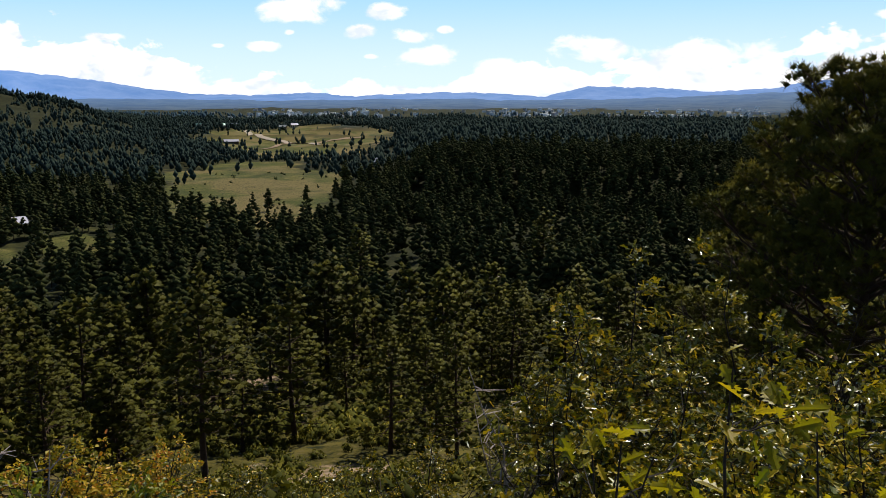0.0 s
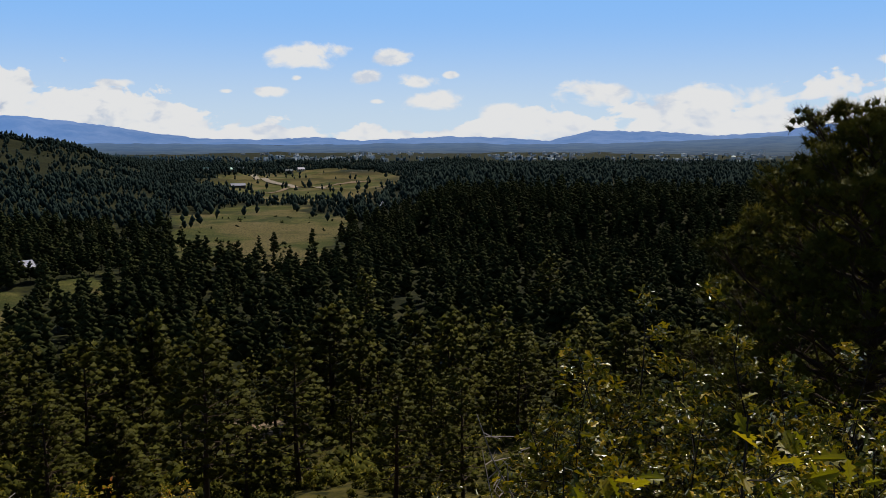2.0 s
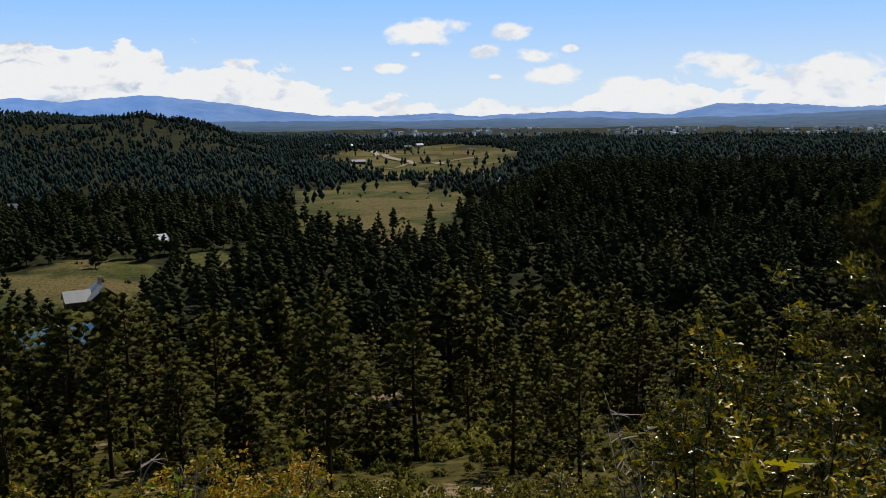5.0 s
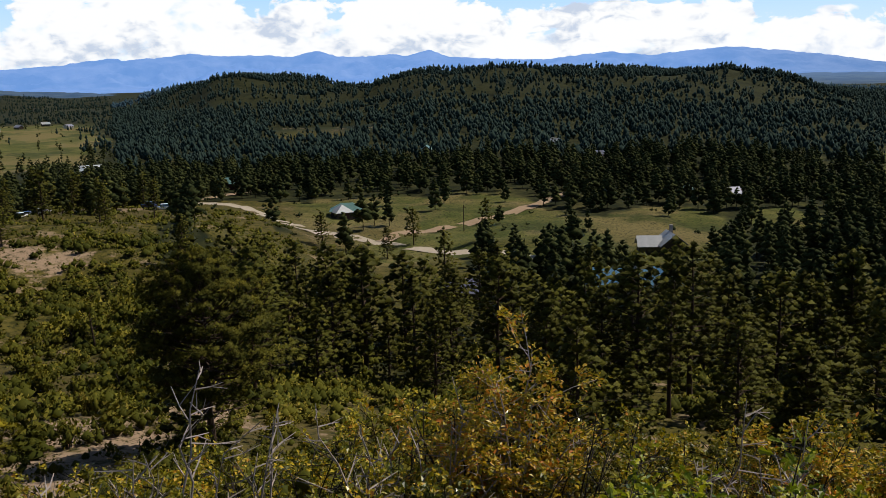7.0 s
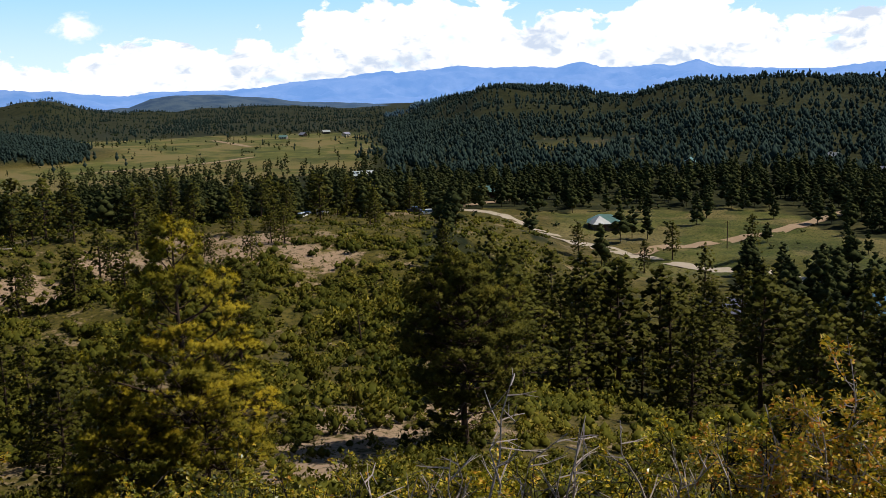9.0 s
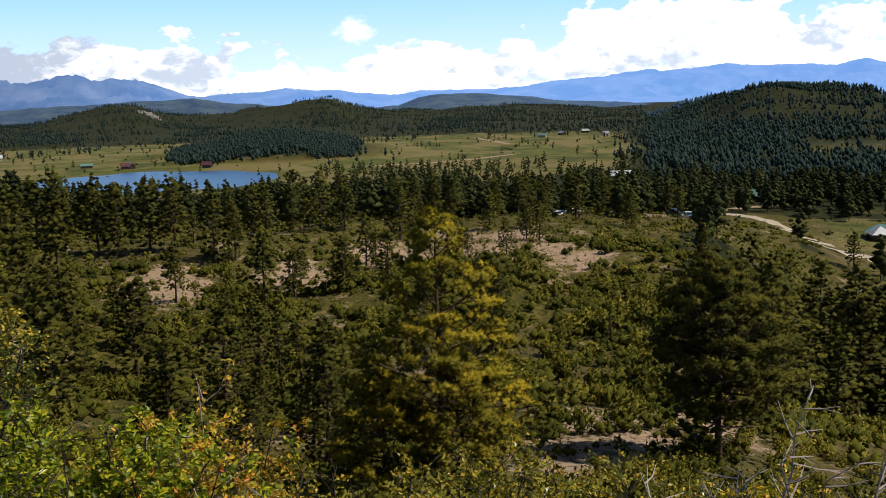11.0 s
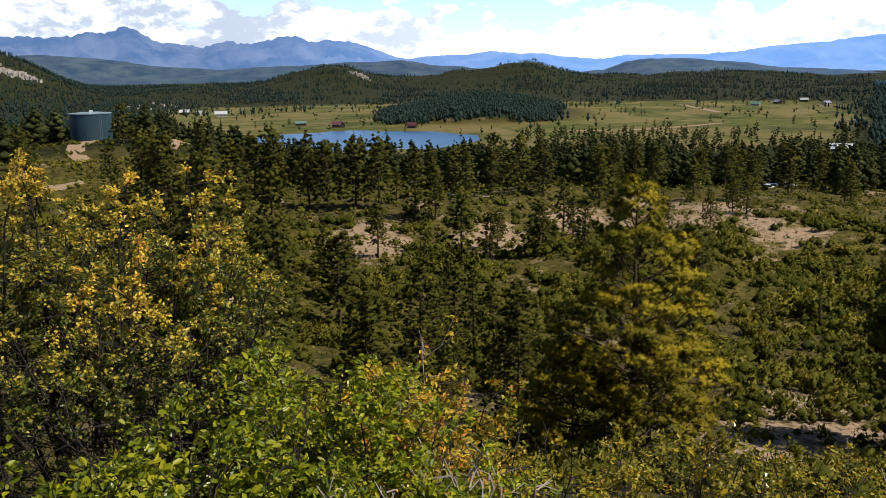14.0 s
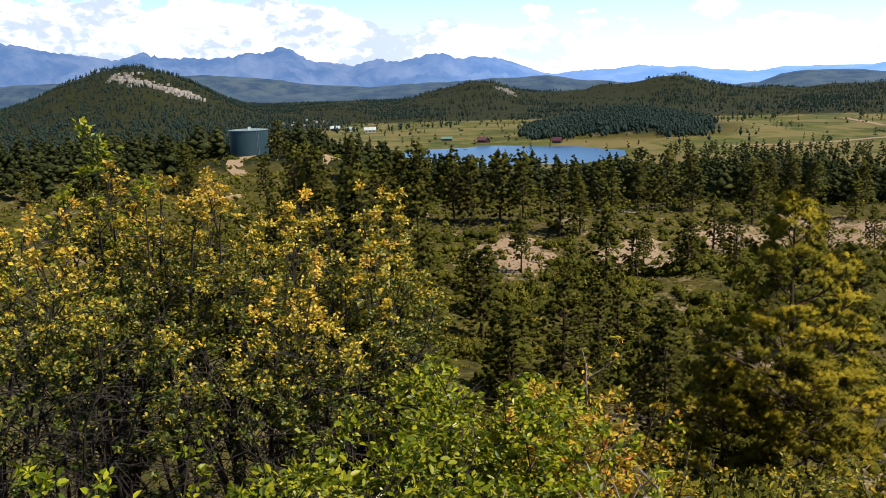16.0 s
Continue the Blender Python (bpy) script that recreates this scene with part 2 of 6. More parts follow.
M_OAK = surface("oak_leaves", leafy((0.0, (0.026, 0.038, 0.005)), (0.45, (0.120, 0.118, 0.008)), (0.80, (0.34, 0.26, 0.012)), (1.0, (0.54, 0.34, 0.02))), rough=0.3, translucent=0.22, spec=0.45)
M_GREENOAK = surface("fresh_oak_leaves", leafy((0.0, (0.055, 0.085, 0.007)), (0.5, (0.185, 0.215, 0.010)), (1.0, (0.40, 0.36, 0.018))), rough=0.36, translucent=0.26, spec=0.3)
M_LIME = surface("young_oak_leaves", leafy((0.0, (0.10, 0.115, 0.007)), (0.5, (0.30, 0.25, 0.012)), (1.0, (0.52, 0.36, 0.018))), rough=0.4, translucent=0.42, spec=0.35)
M_OAKGOLD = surface("turning_oak_leaves", leafy((0.0, (0.08, 0.10, 0.010)), (0.4, (0.27, 0.24, 0.018)), (0.9, (0.50, 0.35, 0.026)), (1.0, (0.50, 0.20, 0.03))), rough=0.45, translucent=0.26, spec=0.3)
M_SERVICE = surface("small_yellowing_leaves", leafy((0.0, (0.030, 0.050, 0.010)), (0.45, (0.10, 0.12, 0.018)), (0.66, (0.40, 0.29, 0.030)), (0.93, (0.64, 0.42, 0.050)), (1.0, (0.46, 0.20, 0.04)), tone=True), rough=0.42, translucent=0.18, spec=0.3)
M_FARSCRUB = surface("far_scrub", leafy((0.0, (0.014, 0.022, 0.010)), (0.5, (0.034, 0.044, 0.016)), (1.0, (0.070, 0.074, 0.024)), tone=True), rough=0.9, spec=0.05)
M_RUST = surface("rusty_leaves", leafy((0.0, (0.10, 0.11, 0.012)), (0.35, (0.36, 0.28, 0.025)), (0.8, (0.58, 0.37, 0.04)), (1.0, (0.52, 0.16, 0.03))), rough=0.42, translucent=0.3, spec=0.3)
M_GRAVEL = surface("gravel_road", lambda N, co: N.mix(N.noise(co, 0.6, 7, 0.7), (0.30, 0.24, 0.18), (0.50, 0.43, 0.35)), rough=0.95, bump=0.4, bump_scale=6)
M_TRACK = surface("dirt_track", lambda N, co: N.mix(N.noise(co, 0.6, 7, 0.7), (0.22, 0.15, 0.09), (0.38, 0.27, 0.18)), rough=0.95, bump=0.4, bump_scale=6)
M_ROCK = surface("pale_rock", lambda N, co: N.mix(N.noise(co, 0.25, 7, 0.7), (0.20, 0.17, 0.15), (0.48, 0.43, 0.38)), rough=0.95, bump=0.8, bump_scale=1.5)


# ---- ground ----
REACH = (0, 3, 10, 20, 40, 60, 110, 160, 210, 260, 330, 450, 600, 5000)
FALL = {
    "back": (0, 0, 0, -1, -2, -4, -10, -18, -25, -30, -40, -50, -51, -51),
    "slope": (0, -0.6, -3.5, -8, -17.5, -24, -35, -43, -47.5, -50, -51, -51, -51, -51),
    "gully": (0, -0.6, -3.5, -8, -17, -23, -31.5, -31.5, -28.5, -33, -43, -50.5, -51, -51),
    "knoll": (0, -0.3, -1.5, -4, -12, -18, -27, -28, -26, -24, -22.6, -35, -50, -51),
}
TURNS = ((-180, "back"), (-60, "back"), (-40, "slope"), (46, "slope"), (62, "gully"), (94, "gully"), (104, "knoll"), (125, "knoll"), (150, "back"), (180, "back"))
# wooded hills round the valley: azimuth, how high their tree line stands over the eye (degrees), distance
HILLS = np.array([(-60, -2, 1600), (9, -6, 1150), (12, -3.6, 1150), (15, -2.6, 1150), (20, -1.4, 1150), (23, -0.4, 1150), (25.4, 0.0, 1150), (28.4, -0.12, 1150), (31.5, 0.18, 1200), (34.7, 0.14, 1200), (38, 0.28, 1200), (41.3, 0.34, 1200),
                  (43.6, 0.22, 1200), (45.6, -0.25, 1250), (46.8, -0.58, 1250), (49, -0.52, 1350), (51.1, -0.07, 1400), (52.6, 0.2, 1400), (54.9, 0.28, 1400), (56.3, -0.05, 1400), (57.6, -0.4, 1450), (60, -0.75, 1500), (60.7, -1.04, 1500), (64.6, -1.06, 1900),
                  (65.2, -0.85, 1900), (69.4, -0.55, 2000), (72.4, -0.61, 2000), (74.7, -0.77, 1950), (78.9, -0.6, 1800), (80.2, -0.16, 1750)])
HILLS_2 = np.array([(81.2, 0.2, 1700), (82.6, 0.08, 1700), (84.1, -0.16, 1700), (85.6, -0.27, 1700), (87.1, -0.58, 1750), (88.7, -0.66, 1800), (90, -0.65, 1800), (91.4, -0.42, 1700), (92.6, 0.1, 1700), (94.1, 0.0, 1700), (96.5, -0.5, 1700), (98.5, -1.1, 1650), (102, -1.6, 1500), (105.4, -1.75, 1400),
                    (108.7, -0.45, 1400), (111.8, 1.1, 1400), (113.7, 1.55, 1400), (115.5, 1.33, 1400), (118, 0.45, 1400), (121, -0.86, 1400), (130, -2.0, 1500), (180, -2.0, 1500)])
HILL = np.vstack((HILLS, HILLS_2))
HILL[:, 2] *= 1 + 0.38 * np.clip((HILL[:, 0] - 57) / 6, 0, 1)
TREE = 9.0
POND = (-668 * math.sin(radians(92.2)), 668 * math.cos(radians(92.2)))


def waves(x, y, size, seed):
    """Smooth noise of about -1 to 1 in numpy: a few crossed waves."""
    rng = np.random.RandomState(seed)
    s = 0
    for k in range(5):
        a, p, q = rng.rand(3) * 2 * np.pi
        f = 2 * np.pi / size * (0.6 + 0.9 * rng.rand())
        s = s + np.sin((x * np.cos(a) + y * np.sin(a)) * f + p + 1.3 * np.sin((y * np.cos(a) - x * np.sin(a)) * f * 0.7 + q))
    return s / 3


def smooth(v, a, b):
    t = np.clip((v - a) / (b - a), 0, 1)
    return t * t * (3 - 2 * t)


def height(x, y):
    """The ground's height, for arrays or single numbers."""
    x, y = np.asarray(x, float), np.asarray(y, float)
    r, az = np.hypot(x, y), np.degrees(np.arctan2(-x, y))
    z = np.zeros(np.shape(r))
    for (a0, n0), (a1, n1) in zip(TURNS, TURNS[1:]):
        inside = (az >= a0) & (az < a1 + (a1 == 180))
        t = smooth(az, a0, a1)
        z = np.where(inside, np.interp(r, REACH, FALL[n0]) * (1 - t) + np.interp(r, REACH, FALL[n1]) * t, z)
    d = np.interp(az, HILL[:, 0], HILL[:, 2])
    crest = EYE + d * np.tan(np.radians(np.interp(az, HILL[:, 0], HILL[:, 1]))) - TREE
    front = 400 + 130 * smooth(az, 57, 66)
    bump = np.exp(-((r - d) / np.where(r < d, front, 600)) ** 2)
    z = z + np.maximum(crest + 51, 0) * bump
    # the wooded bench beyond the valley, and the grassy swell behind the pond
    z = z + 17 * smooth(r, 372, 425) * (1 - smooth(r, 800, 1150)) * smooth(-az, -6, 1) * smooth(az, -75, -60)
    z = z + 17 * np.exp(-((az - 84.3) / 4.6) ** 2 - ((r - 930) / 110) ** 2)
    px, py = POND
    z = z - 2.0 * (1 - smooth(((x - px) ** 2 + (y - py) ** 2) ** 0.5 + 7 * waves(x, y, 70, 8), 78, 98))
    rough = smooth(r, 15, 120) * (1 - smooth(r, 300, 420) * (1 - bump))
    return z + rough * (1.3 * waves(x, y, 60, 3) + 0.5 * waves(x, y, 17, 4)) + bump * 5 * waves(x, y, 210, 5) + 0.10 * waves(x, y, 3.1, 6) * smooth(r, 2, 6)


def mesh_of(name, verts, faces, mats=(), smooth_shade=False):
    me = bpy.data.meshes.new(name)
    me.from_pydata(np.asarray(verts).tolist() if isinstance(verts, np.ndarray) else verts, [], faces.tolist() if isinstance(faces, np.ndarray) else faces)
    for m in mats:
        me.materials.append(m)
    if smooth_shade:
        me.shade_smooth()
    me.update()
    return me


def sheet(az, r, zfun):
    A, R_ = np.meshgrid(np.radians(az), r)
    x, y = -R_ * np.sin(A), R_ * np.cos(A)
    v = np.stack((x, y, zfun(x, y)), -1).reshape(-1, 3)
    n, m = len(r), len(az)
    i = np.arange((n - 1) * (m - 1))
    i = i // (m - 1) * m + i % (m - 1)
    return v, np.stack((i, i + 1, i + m + 1, i + m), -1)


def meadow(x, y):
    """1 where open grass keeps trees away."""
    r, az = np.hypot(x, y), np.degrees(np.arctan2(-x, y))
    n = waves(x, y, 140, 21) * 0.5 + waves(x, y, 45, 22) * 0.3
    m = np.zeros(np.shape(r))
    # azimuth, distance, half extents of the open places
    for a, d, wa, wd in ((11.6, 505, 5.6, 165), (8.0, 1000, 6.5, 300), (43, 312, 10, 80), (54, 335, 5.5, 45), (29.5, 285, 4.5, 70), (28.9, 212, 3.4, 32), (21.8, 325, 2.4, 24), (49, 225, 9, 55), (46, 170, 8, 25), (-1.0, 215, 2.5, 18), (58, 270, 5, 40),
                         (86, 850, 13, 330), (72, 900, 9, 330), (101, 780, 8, 230), (50, 780, 3, 60)):
        q = ((az - a) / wa) ** 2 + ((r - d) / wd) ** 2
        m = np.maximum(m, smooth(1.25 - q + n * 0.5, 0, 0.5))
    return m


angles = np.concatenate((np.arange(-180, -40, 4), np.arange(-40, 130, 0.5), np.arange(130, 181, 5)))
angles[-1] = 180
rings = np.concatenate(([0.02], np.geomspace(1.0, 4950, 290)))
v, f = sheet(angles, rings, height)
me = mesh_of("ground", v, f, [M_GROUND], True)
far = np.hypot(v[:, 0], v[:, 1])
park = lambda x, y, az, r: smooth(az, 60, 66) * (1 - smooth(az, 101, 107)) * smooth(r, 560, 640) * (1 - smooth(r, 1150, 1320))
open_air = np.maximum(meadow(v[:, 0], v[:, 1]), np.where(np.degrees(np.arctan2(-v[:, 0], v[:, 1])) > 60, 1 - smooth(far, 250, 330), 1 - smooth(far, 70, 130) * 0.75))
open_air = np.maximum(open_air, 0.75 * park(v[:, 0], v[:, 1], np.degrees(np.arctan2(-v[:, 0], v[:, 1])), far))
me.attributes.new("hilly", "FLOAT", "POINT").data.foreach_set("value", smooth(far, 480, 800))
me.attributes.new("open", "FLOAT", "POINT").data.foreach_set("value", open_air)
ground = tagged(new("ground", me), "dry olive grass and tan dirt over slopes and valley", "ground", kind="structure")


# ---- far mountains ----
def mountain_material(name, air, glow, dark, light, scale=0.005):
    """Rock and forest seen through many kilometres of lit air, which is put in as blue emission."""
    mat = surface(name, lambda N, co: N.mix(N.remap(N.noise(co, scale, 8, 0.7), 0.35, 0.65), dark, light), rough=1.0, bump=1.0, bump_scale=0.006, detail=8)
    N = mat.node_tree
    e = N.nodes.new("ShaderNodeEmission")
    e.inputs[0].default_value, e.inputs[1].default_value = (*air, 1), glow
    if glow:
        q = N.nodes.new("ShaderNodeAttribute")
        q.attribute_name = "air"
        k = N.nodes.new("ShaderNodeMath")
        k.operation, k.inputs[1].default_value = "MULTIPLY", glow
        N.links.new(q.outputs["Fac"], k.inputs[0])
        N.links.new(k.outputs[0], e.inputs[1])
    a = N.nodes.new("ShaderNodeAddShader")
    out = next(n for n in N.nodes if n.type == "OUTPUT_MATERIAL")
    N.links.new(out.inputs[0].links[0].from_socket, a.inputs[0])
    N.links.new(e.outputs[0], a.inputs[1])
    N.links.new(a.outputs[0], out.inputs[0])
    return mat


# summits and saddles: azimuth, degrees over the eye
SKYLINE = np.array([(-60, 1.0), (-26, 0.6), (-21.3, 0.43), (-19.8, 0.05), (-16, -0.2), (-13, 0.05), (-8.8, 0.12), (-6.1, -0.5), (-3.3, -0.3), (0, -0.22), (5.7, -0.46), (8, -0.25), (11, -0.38), (14.7, -0.34), (18, 0.05),
                    (20.3, 0.45), (24, 0.9), (25.5, 1.0), (28.4, 0.8), (29.9, 0.64), (32.4, 0.92), (36.3, 0.55), (39.6, 0.7), (42, 0.86), (43.1, 1.32), (44.5, 0.98), (45.5, 1.1), (47.5, 0.97), (48.8, 1.05), (49.9, 1.42)])
SKYLINE_2 = np.array([(51.5, 1.06), (53.2, 1.2), (55.8, 1.2), (57.4, 1.37), (59, 1.2), (61.1, 1.05), (61.7, 1.2), (63.4, 1.0), (64.6, 0.85), (67.7, 0.65), (69.2, 0.4), (71.4, 0.28), (75.7, 0.30), (77.3, 0.1), (79.7, 0.32), (80.9, 0.5), (82.4, 0.5), (83.6, 0.68), (85.2, 0.46), (87.3, 0.45)])
SKYLINE_3 = np.array([(88.6, 0.27), (89.7, 0.43), (91, 0.92), (92.2, 1.34), (93.4, 1.42), (94.6, 1.37), (95.7, 1.68), (96.4, 1.66), (98.1, 1.23), (98.7, 1.33), (99.5, 1.47), (100.8, 1.13), (102.6, 1.28), (103.7, 1.49), (104.6, 2.07), (105.2, 2.36), (106, 2.08), (106.7, 1.89), (107.5, 2.04), (108.7, 1.69),
                      (109.8, 1.73), (111.5, 1.8), (112.1, 1.8), (113.3, 2.15), (114.6, 1.7), (118, 2.2), (121, 2.8), (128, 3.2), (160, 1.5)])
SKY = np.vstack((SKYLINE, SKYLINE_2, SKYLINE_3))


def mountain_height(x, y):
    r, az = np.hypot(x, y), np.degrees(np.arctan2(-x, y))
    el = np.interp(az, SKY[:, 0], SKY[:, 1]) + 0.02 * waves(az * 1.0, az * 0 + 3, 1.1, 12) - (0.05 + 0.10 * smooth(az, 88, 96)) * np.abs(waves(az, az * 0 + 1, 0.9, 19)) + 0.02 + 0.05 * smooth(az, 88, 96)
    crest = EYE + 4600 * np.tan(np.radians(el))
    t = smooth(r, 3700, 4600)
    spurs = (np.abs(waves(x, y, 420, 13)) * 0.34 + np.abs(waves(x, y, 150, 14)) * 0.22 + np.abs(waves(x, y, 60, 10)) * 0.08) * np.sin(np.pi * np.clip(t, 0, 1))
    return -60 + (crest + 60) * np.clip(t * (1 - spurs), 0, 1) - np.maximum(r - 4600, 0) * 0.2


v, f = sheet(np.arange(-60, 160.1, 0.2), np.linspace(3650, 4750, 34), mountain_height)
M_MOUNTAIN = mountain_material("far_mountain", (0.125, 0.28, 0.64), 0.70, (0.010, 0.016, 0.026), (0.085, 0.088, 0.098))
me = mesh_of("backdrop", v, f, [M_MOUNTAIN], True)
# air scales the emitted haze, by azimuth
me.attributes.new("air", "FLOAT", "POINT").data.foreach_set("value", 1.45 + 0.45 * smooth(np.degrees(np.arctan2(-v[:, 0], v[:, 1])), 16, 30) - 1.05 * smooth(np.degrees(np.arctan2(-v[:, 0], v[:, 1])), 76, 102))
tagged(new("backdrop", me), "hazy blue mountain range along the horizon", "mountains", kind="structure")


# nearer foothills in front of the range
FOOTHILLS = np.array([(-60, -0.2), (-24, 0.0), (-20, -0.25), (-14, -0.5), (-6, -0.72), (0, -0.62), (9, -0.7), (20, -0.62), (40, -0.8), (60, -0.95), (64.6, -0.66), (67.6, -0.42), (69.8, -0.13), (72.4, 0.08), (74.5, 0.03), (75.7, -0.09), (77, -0.6),
                      (82, -0.7), (85.9, -0.25), (87.6, -0.08), (89.3, 0.2), (92, 0.1), (97, -0.1), (99.5, -0.2), (102.7, -0.05), (104.3, 0.15), (106.4, 0.48), (108.8, 0.7), (111.7, 0.76), (116, 0.6), (122, 0.3), (160, 0.0)])


def foothill_height(x, y):
    r, az = np.hypot(x, y), np.degrees(np.arctan2(-x, y))
    el = np.interp(az, FOOTHILLS[:, 0], FOOTHILLS[:, 1]) + 0.05 * waves(az, az * 0 + 2, 3.0, 15) + 0.02 * waves(az, az * 0 + 5, 0.7, 16)
    t = smooth(r, 1750 + 1150 * smooth(az, 14, 50), 3450)
    spurs = np.abs(waves(x, y, 260, 17)) * 0.3 * np.sin(np.pi * np.clip(t, 0, 1))
    return -57 + (EYE + 3450 * np.tan(np.radians(el)) + 57) * np.clip(t * (1 - spurs), 0, 1) - np.maximum(r - 3450, 0) * 0.3


v, f = sheet(np.arange(-60, 160.1, 0.25), np.linspace(1800, 3640, 28), foothill_height)
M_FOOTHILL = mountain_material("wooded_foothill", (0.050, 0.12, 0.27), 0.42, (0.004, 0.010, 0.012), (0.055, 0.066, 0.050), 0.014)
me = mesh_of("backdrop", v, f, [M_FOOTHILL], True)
# the emitted haze grows with distance and weakens at higher azimuths
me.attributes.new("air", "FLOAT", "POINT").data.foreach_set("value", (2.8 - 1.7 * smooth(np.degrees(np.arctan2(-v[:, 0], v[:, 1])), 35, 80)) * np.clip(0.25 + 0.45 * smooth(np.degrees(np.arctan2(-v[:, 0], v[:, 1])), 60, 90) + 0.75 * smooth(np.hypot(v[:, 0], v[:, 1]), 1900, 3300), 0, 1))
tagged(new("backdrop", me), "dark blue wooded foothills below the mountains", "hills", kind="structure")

# ---- trees ----
def part(name, me, parent, label=""):
    ob = new(name, me)
    ob.parent = parent
    return tagged(ob, label)


def tube(points, radii, sides=5):
    """Verts and faces of a tapered limb along points."""
    P = np.asarray(points, float)
    T = np.gradient(P, axis=0)
    T /= np.linalg.norm(T, axis=1)[:, None] + 1e-9
    ref = np.where(np.abs(T[:, 2:3]) > 0.9, (1.0, 0, 0), (0, 0, 1.0))
    U = np.cross(T, ref)
    U /= np.linalg.norm(U, axis=1)[:, None] + 1e-9
    W = np.cross(T, U)
    a = np.arange(sides) * 2 * np.pi / sides
    ring = U[:, None] * np.cos(a)[None, :, None] + W[:, None] * np.sin(a)[None, :, None]
    V = (P[:, None] + ring * np.asarray(radii, float)[:, None, None]).reshape(-1, 3)
    n = len(P)
    F = [(i * sides + j, i * sides + (j + 1) % sides, (i + 1) * sides + (j + 1) % sides, (i + 1) * sides + j) for i in range(n - 1) for j in range(sides)]
    return V, F


class Heap:
    """Gathers pieces of geometry into one mesh."""

    def __init__(self):
        self.v, self.f, self.n = [], [], 0

    def add(self, V, F):
        V = np.asarray(V, float)
        self.v.append(V)
        self.f.extend(tuple(i + self.n for i in q) for q in F)
        self.n += len(V)
        return self

    def mesh(self, name, mat, smooth_shade=False):
        return mesh_of(name, np.concatenate(self.v), self.f, [mat], smooth_shade)


def unit(v):
    return v / (np.linalg.norm(v, axis=-1, keepdims=True) + 1e-9)


def tufts(centres, ways, tones, rng, blades, length, width):
    """Needle tufts: thin blades that fan out round each centre. Returns verts, triangles and tones."""
    n = len(centres)
    c = np.repeat(centres, blades, 0)
    w = unit(np.repeat(ways, blades, 0) * 0.55 + rng.randn(n * blades, 3) * 0.62)
    side = unit(np.cross(w, rng.randn(n * blades, 3)))
    L = length * (0.7 + 0.5 * rng.rand(n * blades, 1))
    W = width * (0.7 + 0.6 * rng.rand(n * blades, 1))
    V = np.stack((c + side * W - w * L * 0.1, c - side * W, c + w * L), 1).reshape(-1, 3)
    return V, np.arange(n * blades * 3).reshape(-1, 3), np.repeat(tones, blades * 3)


def lie(x, y):
    """The height of whatever carries trees at a place: the ground or the foothills beyond it."""
    return np.maximum(height(x, y), np.where(np.hypot(x, y) > 1820, foothill_height(x, y), -99.0))


GEM = np.array(((1, 0, 0), (0, 1, 0), (-1, 0, 0), (0, -1, 0), (0, 0, 1), (0, 0, -1)), float)
GEM_FACES = np.array(((0, 1, 4), (1, 2, 4), (2, 3, 4), (3, 0, 4), (1, 0, 5), (2, 1, 5), (3, 2, 5), (0, 3, 5)))


def lumps(centres, size, rng, flat=0.7):
    """Uneven, flattened clumps of foliage. Returns verts and triangles."""
    n = len(centres)
    q = rng.rand(n) * 6.28
    c, s = np.cos(q)[:, None], np.sin(q)[:, None]
    g = np.stack((GEM[None, :, 0] * c - GEM[None, :, 1] * s, GEM[None, :, 0] * s + GEM[None, :, 1] * c, np.tile(GEM[None, :, 2] * flat, (n, 1))), -1)
    V = centres[:, None] + g * (size[:, None] * (0.65 + 0.75 * rng.rand(n, 6)))[:, :, None]
    return V.reshape(-1, 3), (GEM_FACES[None] + (np.arange(n) * 6)[:, None, None]).reshape(-1, 3)


def pads(centres, tones, rng, size):
    """The dense heart of each tuft: a flattened, uneven lump."""
    V, F = lumps(centres, np.full(len(centres), size), rng, 0.85)
    return V, F, np.repeat(tones, 6)


def toned(me, tone):
    me.attributes.new("tone", "FLOAT", "POINT").data.foreach_set("value", np.clip(tone, 0, 1).astype(np.float32))
    return me


def rounded(me, V, F, N, blades):
    """Turns each blade to the outside of its clump and shades it as part of the clump's round surface."""
    g = np.cross(V[F[:, 1]] - V[F[:, 0]], V[F[:, 2]] - V[F[:, 0]])
    back = ((g * N[F[:, 0]]).sum(1) < 0) & (F[:, 0] >= blades[0]) & (F[:, 0] < blades[1])
    F = np.where(back[:, None], F[:, ::-1], F)
    out = mesh_of(me, V, F, [])
    out.normals_split_custom_set_from_vertices(N.tolist())
    return out


def crown_width(t, bare, kind):
    """Half width of a crown at t of the height, as a share of the widest."""
    u = (t - bare) / (1 - bare)
    if kind == 2:
        return (1 - u) ** 1.05 * (0.7 + 0.3 * min(1, u * 5))
    return (1 - u) ** 0.7 * (0.7 + 0.3 * min(1, u * 5)) if kind else (1 - u ** 2.0) ** 0.9 * (0.65 + 0.35 * min(1, u * 4))


